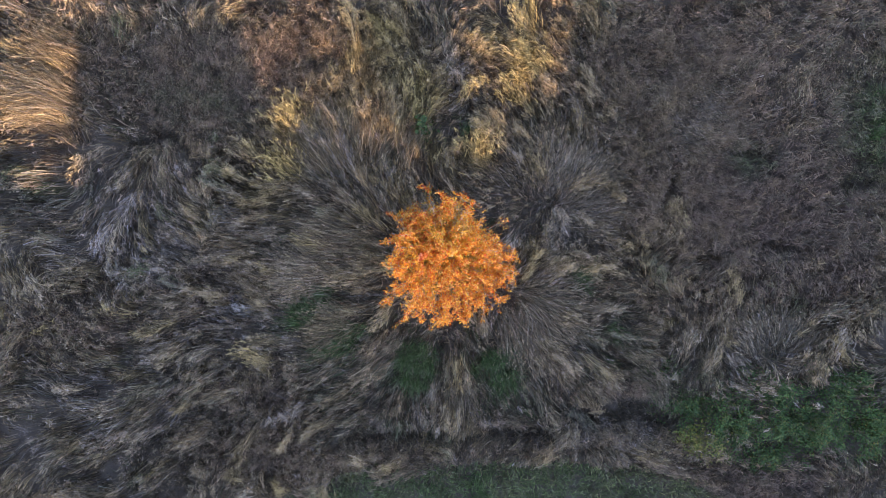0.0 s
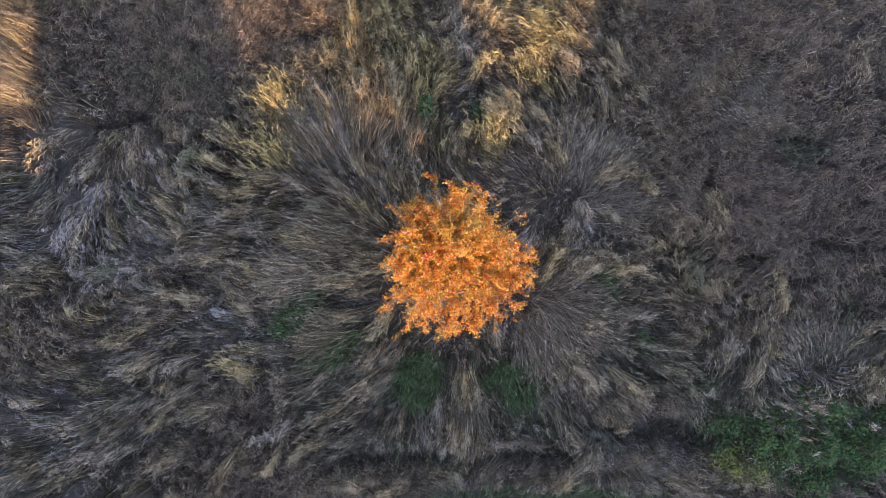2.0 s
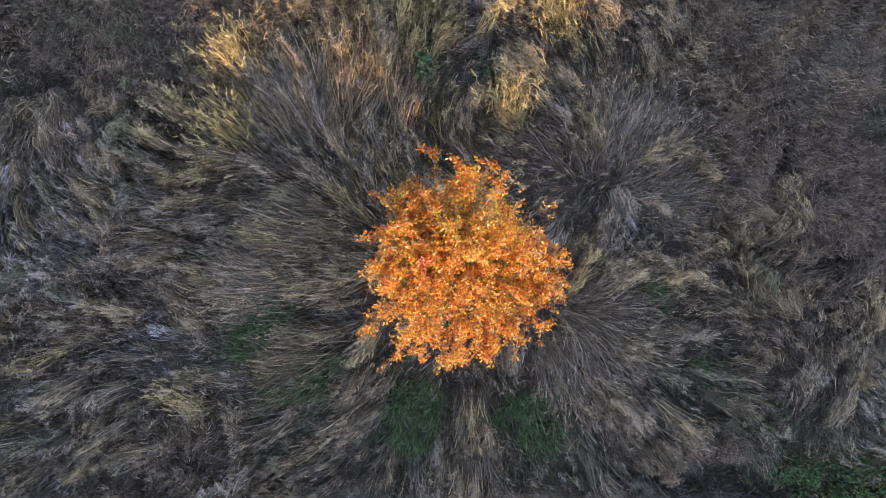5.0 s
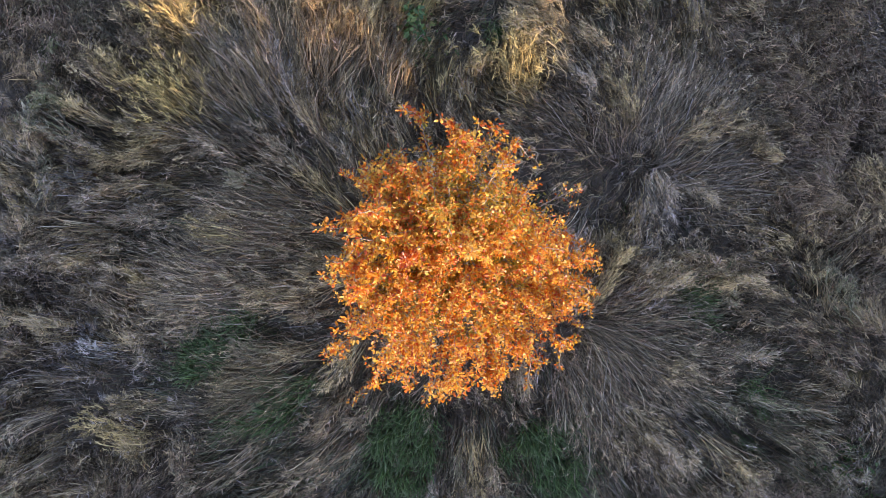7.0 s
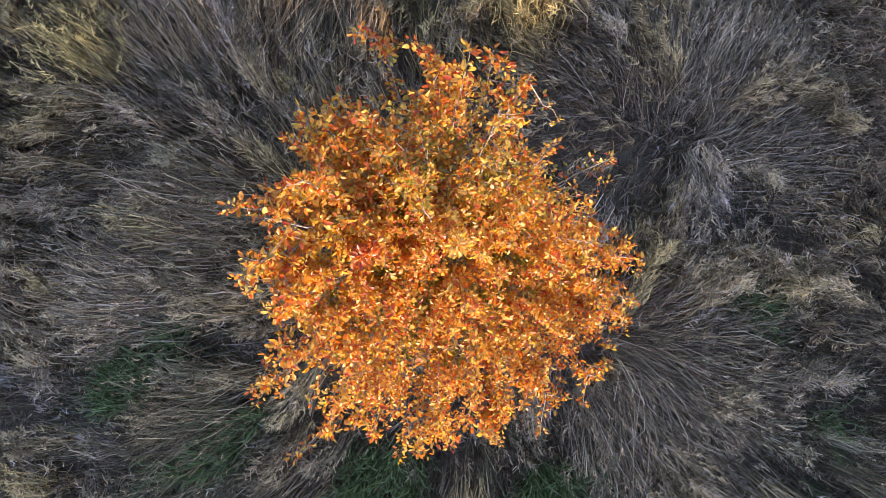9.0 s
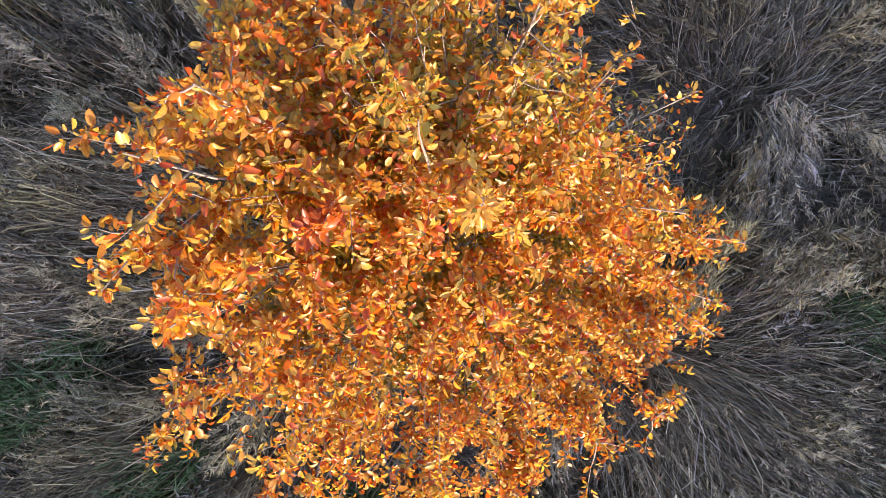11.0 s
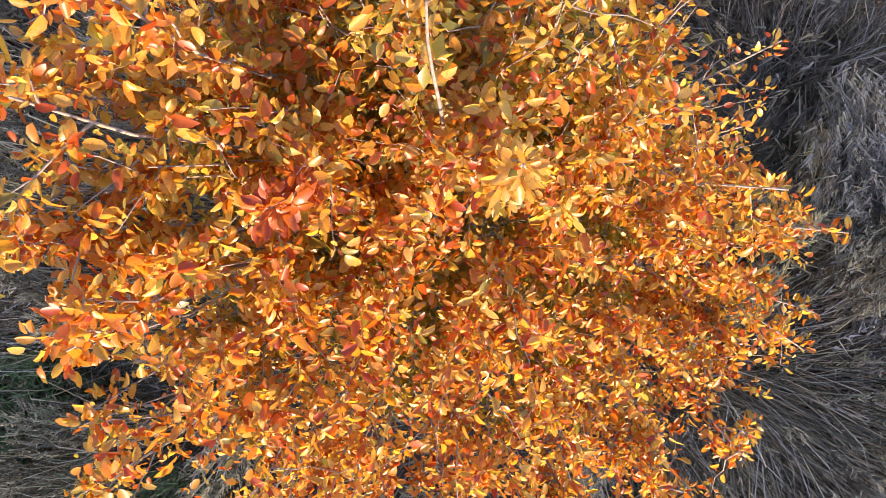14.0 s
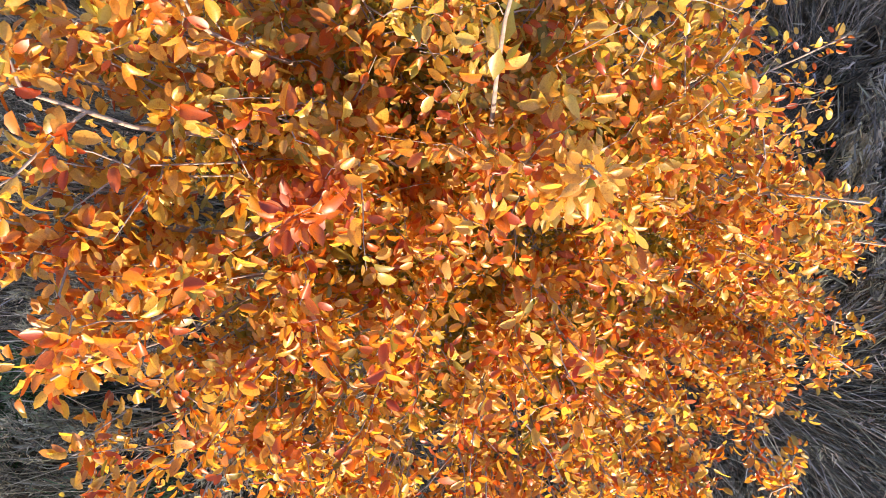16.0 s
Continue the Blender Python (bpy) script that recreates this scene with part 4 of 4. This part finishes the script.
def autumn_tree():
    tree = tagged(new("tree"), "small young tree with a round crown of glowing orange autumn leaves", "tree")
    fine = np.linspace(-0.05, 3.62, 26)
    line = np.stack([trunk_at(z) for z in fine])
    line[1:-1, :2] += rng.normal(0, 0.004, (24, 2))
    stem = part("trunk", tubes("trunk", [(line, np.interp(fine, TRUNK[:, 2], TRUNK_R))], M_BARK, 10), tree, "thin pale grey-brown trunk")
    # limbs that make the outline
    for tip, z in (((1.09, 0.81, 2.03), 1.1), ((1.27, 0.04, 2.15), 1.2), ((0.87, 0.44, 2.19), 1.3), ((0.80, 0.16, 2.60), 1.5), ((1.32, -0.29, 1.85), 1.1), ((0.90, -0.82, 2.08), 1.0), ((1.20, -0.43, 1.98), 1.05),
                   ((-1.53, -0.88, 2.50), 1.3), ((-1.17, 0.29, 3.34), 1.8), ((-0.96, 0.50, 3.34), 1.9), ((-1.42, 1.07, 2.06), 1.2), ((-1.24, 0.00, 3.16), 1.8), ((-1.14, -0.27, 3.10), 1.8),
                   ((-0.54, 1.42, 2.88), 1.5), ((-0.22, 1.32, 2.95), 1.6), ((0.13, 1.30, 3.12), 1.7), ((0.37, 1.18, 3.08), 1.7), ((-0.07, 1.14, 3.14), 1.9), ((0.17, 0.95, 3.18), 2.0), ((-0.18, -1.34, 2.05), 1.0),
                   ((-1.10, -1.28, 2.15), 1.1), ((0.27, -1.24, 2.05), 1.2), ((-0.74, -1.30, 2.10), 1.2), ((0.62, -1.02, 2.05), 1.1), ((-0.98, 1.08, 2.25), 1.4)):
        tip = np.array(tip)
        tip[:2] += (trunk_at(tip[2])[:2] - tip[:2]) * (0.02 if tip[0] > 0.75 else 0.06 if tip[1] < -0.8 or tip[2] > 2.8 else 0.12)
        limb(tree, tip, z, 0.015, 6 if tip[0] > 0.75 and tip[1] > 0.3 else 12)
    # inner limbs, up to the crown's upper side
    limb(tree, (-0.09, 0.15, 3.24), 2.4, 0.009, 11)
    limb(tree, (-0.35, 0.52, 3.30), 2.5, 0.009, 7)
    limb(tree, (-0.64, 0.11, 3.02), 2.2, 0.009, 6)
    limb(tree, (-0.20, 0.33, 2.98), 2.3, 0.006, 7)
    limb(tree, (-0.34, 0.24, 2.90), 2.2, 0.006, 6)
    for made in range(225):
        a = (made * 2.39996 + rng.normal(0, 0.12) + math.pi) % (2 * math.pi) - math.pi
        r = math.sqrt((made + 3.0) / 228)
        reach = r * (rim_at(a) - 0.20)
        x, y = -0.13 + reach * math.cos(a), 0.13 + reach * math.sin(a)
        z = dome(x, y) - 0.04 - abs(rng.normal(0, 0.19)) * (1.0 if r < 0.8 else 0.5)
        limb(tree, (x, y, z), max(0.9, z - 0.4 - 0.8 * r), 0.010, 7)
    shoots.append((line[-4:], 1.0, stem))
    # leaves along the twigs, crowded at their ends
    base, along, up, owner = [], [], [], []
    for which, (twig, amount_of, wood) in enumerate(shoots):
        n = rng.poisson(33 * amount_of)
        d = twig[-1] - twig[0]
        d = d / (np.linalg.norm(d) + 1e-6)
        face = d * 0.5 + np.array((0, -0.34, 0.52))
        for k in range(n):
            tuft = rng.uniform() < 0.22          # a rosette at the shoot's end, the rest along it
            t = rng.uniform(0.88, 1.0) if tuft else rng.uniform(0.12, 0.96)
            f = t * (len(twig) - 1)
            p = np.array([np.interp(f, np.arange(len(twig)), twig[:, c]) for c in range(3)])
            out = rng.normal(0, 1, 3)
            out -= d * (out @ d)
            out = out / (np.linalg.norm(out) + 1e-6) + d * rng.normal(0.35, 0.5) + rng.normal(0, 0.3, 3) + (0, 0, -0.12)
            out /= np.linalg.norm(out)
            base.append(p + out * rng.uniform(0.008, 0.040))
            along.append(out)
            owner.append(which)
            up.append(face + rng.normal(0, 0.75, 3))
    base, along, up, owner = np.array(base), np.array(along), np.array(up), np.array(owner)
    clear = np.linalg.norm(base - (-0.29, 0.0, 4.2), axis=1) > 0.80
    clear &= rng.uniform(0, 1, len(base)) > 0.64 * np.exp(-(((base[:, 0] - 0.02) / 0.62) ** 2 + ((base[:, 1] - 0.80) / 0.42) ** 2))      # thin and olive round the leader
    for x, y, wide, share in ((0.72, 0.60, 0.28, 0.80), (-0.10, -0.56, 0.15, 0.55), (-0.48, -0.70, 0.15, 0.50), (-0.95, -0.45, 0.20, 0.35)):      # gaps in the crown
        clear &= rng.uniform(0, 1, len(base)) > share * np.exp(-((base[:, 0] - x) ** 2 + (base[:, 1] - y) ** 2) / wide ** 2)
    base, along, up, owner = base[clear], along[clear], up[clear], owner[clear]
    size = rng.normal(0.0308, 0.009, len(base)).clip(0.016, 0.056) * (1 + 0.10 * np.clip((base[:, 2] - 2.55) / 0.6, 0, 1))
    red = np.linalg.norm(base - (-0.64, 0.11, 3.04), axis=1) < 0.11
    red |= (rng.uniform(0, 1, len(base)) < 0.22 * np.clip((base[:, 1] - 0.85) / 0.5, 0, 1)) | (rng.uniform(0, 1, len(base)) < 0.2 * np.clip((base[:, 0] - 0.7) / 0.4, 0, 1) * (base[:, 1] > 0.4))
    part("red_leaves", leaves("red_leaves", M_RED, base[red], along[red], up[red], size[red] * 1.1), tree, "dark red and russet leaves at the shoots' ends")
    yellow = (rng.uniform(0, 1, len(base)) < 1.1 * np.exp(-((base - (-0.05, 0.14, 3.15)) ** 2).sum(1) / 0.055)) & ~red
    part("yellow_leaves", leaves("yellow_leaves", M_YELLOW, base[yellow], along[yellow], up[yellow], size[yellow] * 0.95), tree, "cluster of pale yellow leaves")
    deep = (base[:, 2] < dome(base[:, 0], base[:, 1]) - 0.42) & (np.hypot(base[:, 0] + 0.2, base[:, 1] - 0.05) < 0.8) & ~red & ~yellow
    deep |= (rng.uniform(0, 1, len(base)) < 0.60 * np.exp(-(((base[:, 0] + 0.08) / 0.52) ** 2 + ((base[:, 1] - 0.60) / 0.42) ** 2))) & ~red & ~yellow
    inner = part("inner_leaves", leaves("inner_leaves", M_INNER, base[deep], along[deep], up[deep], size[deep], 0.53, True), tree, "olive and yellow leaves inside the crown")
    tagged(inner, kind="stuff")
    rest = np.where(~red & ~yellow & ~deep)[0]
    high = rest[np.argsort(-(base[rest, 2] - dome(base[rest, 0], base[rest, 1])))]
    single, joined = high[:300], high[300:]
    foliage = part("foliage", leaves("foliage", M_LEAF, base[joined], along[joined], up[joined], size[joined]), tree, "dense orange and yellow oval leaves")
    tagged(foliage, kind="stuff")
    kinds = []
    for k in range(6):
        t = leaf_template(rng.uniform(0.2, 1.1), rng.normal(0.2, 0.15)) * (1, 0.53, 0.53)
        flat = [i for f in LEAF_FACES for i in f]
        first = np.cumsum([0] + [len(f) for f in LEAF_FACES[:-1]])
        kinds.append(mesh_of("leaf", t, flat, first, M_LEAF_ONE))
    for j, i in enumerate(single):
        a = Vector(along[i]).normalized()
        c = Vector(up[i]).cross(a).normalized()
        ob = part("leaf", kinds[j % 6], shoots[owner[i]][2])
        m = Matrix((a, c, a.cross(c))).transposed().to_4x4()
        m.translation = base[i]
        ob.matrix_basis = m @ Matrix.Scale(float(size[i]), 4)
    return tree


rng = np.random.default_rng(21)
autumn_tree()


# ---- bramble bush and leafy plants ----
def leafy_plant(name, category, label, x, y, rx, ry, tall, canes, leaf_count, leaf_size, material):
    thing = tagged(new(name), label, category)
    thing.location = (x, y, float(soil_height(np.array(x), np.array(y))))
    lines, ends = [], []
    for k in range(canes):
        a, r = rng.uniform(0, 2 * np.pi), min(1.3, abs(rng.normal(0, 0.66)))
        tip = np.array((math.cos(a) * r * rx, math.sin(a) * r * ry, tall * (1 - 0.42 * r * r) * rng.uniform(0.6, 1.05)))
        root = tip * (0.55, 0.55, 0) + (0, 0, -0.05)
        pts, rad = bough(root, tip, 0.005, 0.06, -0.12, 6)
        lines.append((pts, rad))
        ends.append(pts)
    for line in lines:
        part("cane", tubes("cane", [line], M_CANE, 3), thing)
    pick = rng.integers(0, canes, leaf_count)
    t = rng.beta(2, 1, leaf_count) * 4.99
    lo = t.astype(int)
    allp = np.array(ends)
    p = allp[pick, lo] * (1 - (t - lo))[:, None] + allp[pick, lo + 1] * (t - lo)[:, None]
    p += rng.normal(0, 0.09, p.shape) * (1, 1, 0.9)
    p[:, 2] *= 0.75 + 0.3 * waves(p[:, 0] + x, p[:, 1] + y, 0.7, 81)
    way = rng.normal(0, 1, p.shape) * (1, 1, 0.35)
    up = rng.normal(0, 0.4, p.shape) + (0, 0, 1)
    part("foliage", leaves("foliage", material, p, way, up, leaf_size * rng.uniform(0.5, 1.5, leaf_count), 0.66, True), thing)
    return thing


for cx, cy, rx, ry, tall, n in ((6.41, -3.98, 1.15, 0.80, 0.75, 5400), (8.09, -3.91, 1.3, 0.80, 0.85, 6200), (9.63, -3.85, 1.3, 0.90, 0.85, 6200), (5.58, -3.40, 0.9, 0.36, 0.55, 2000),
                                (11.17, -3.85, 1.3, 1.0, 0.8, 2500), (7.25, -3.05, 1.0, 0.45, 0.55, 2600), (9.00, -3.02, 1.2, 0.45, 0.60, 3000), (7.10, -4.62, 1.1, 0.35, 0.5, 1800)):
    leafy_plant("bramble_bush", "bush", "low green bramble bush with small leaves", cx, cy, rx, ry, tall, 130, int(n * 1.5), 0.042, M_BUSH)
leafy_plant("leafy_plant", "plant", "low yellow-green plant at the bramble bush's edge", 5.55, -4.20, 0.55, 0.42, 0.95, 40, 1500, 0.045, M_YGREEN)
leafy_plant("leafy_plant", "plant", "small green leafy plant in dry grass", -0.64, 3.04, 0.30, 0.42, 0.55, 26, 260, 0.07, M_BUSH)
leafy_plant("leafy_plant", "plant", "small green leafy plant in dry grass", 4.89, -2.62, 0.30, 0.30, 0.5, 20, 160, 0.06, M_BUSH)


# ---- unseen hedge added beyond the lane: it blocks the low sun behind it ----
def shade_hedge():
    thing = tagged(new("shade_hedge"), "tall dense unseen hedge added beyond the lane to shade the meadow", "hedge")
    xs = np.concatenate([np.arange(-70, -10, 0.9), np.arange(-10, 20, 0.25), np.arange(20, 75, 0.9)])
    # top edge, dipped where sun is to reach the crown and grass
    edge = np.array([(-70, 8.27), (-5.7, 7.97), (-4.3, 6.92), (-3.4, 7.17), (-2.6, 8.30), (1.1, 8.45), (1.32, 7.58), (1.72, 7.58), (1.95, 7.76), (2.4, 7.74), (2.75, 7.52), (3.8, 7.45), (4.6, 7.28),
                     (5.2, 7.48), (5.5, 7.58), (5.72, 7.52), (6.1, 7.69), (6.8, 7.70), (7.5, 7.58), (8.1, 7.66), (8.7, 8.40), (20, 8.60), (75, 8.60)])
    top = np.interp(xs, edge[:, 0], edge[:, 1]) + 0.05 * waves(xs, 0 * xs, 6.0, 41) + 0.09 * waves(xs, 0 * xs, 1.3, 42)
    n_up = 8
    u = np.linspace(0, 1, n_up)
    v = []
    for side in (-1, 1):
        for k in range(n_up):
            bulge = 1.5 * math.sqrt(max(0.0, 1 - u[k] ** 3)) + 0.03
            v.append(np.stack([xs, -22 + side * bulge + 0.3 * waves(xs, 0 * xs + k, 3.0, 43 + k), top * u[k] - 0.3], -1))
    v = np.array(v)
    m = len(xs)
    idx = np.arange(2 * n_up * m).reshape(2, n_up, m)
    quads = []
    for s in (0, 1):
        a, b, c, d = idx[s, :-1, :-1], idx[s, :-1, 1:], idx[s, 1:, 1:], idx[s, 1:, :-1]
        quads.append(np.stack([a, b, c, d], -1).reshape(-1, 4))
    a, b, c, d = idx[0, -1, :-1], idx[0, -1, 1:], idx[1, -1, 1:], idx[1, -1, :-1]
    quads.append(np.stack([a, b, c, d], -1).reshape(-1, 4))
    quads = np.concatenate(quads)
    part("branches", mesh_of("branches", v.reshape(-1, 3), quads.ravel(), np.arange(len(quads)) * 4, M_CANE), thing)
    n = 5000
    x = rng.uniform(-70, 74, n)
    h = np.interp(x, xs, top)
    uu = rng.beta(1.4, 1.0, n)
    p = np.stack([x, -22 + rng.choice([-1, 1], n) * (1.5 * np.sqrt(1 - uu**3) + rng.normal(0, 0.15, n)), h * uu + rng.normal(0, 0.12, n)], -1)
    p[:, 2] = np.maximum(p[:, 2], 0.1)
    ob = part("foliage", leaves("foliage", M_FAR, p, rng.normal(0, 1, (n, 3)), rng.normal(0, 1, (n, 3)), rng.uniform(0.4, 0.75, n), 0.46, True), thing)
    tagged(ob, kind="stuff")


shade_hedge()
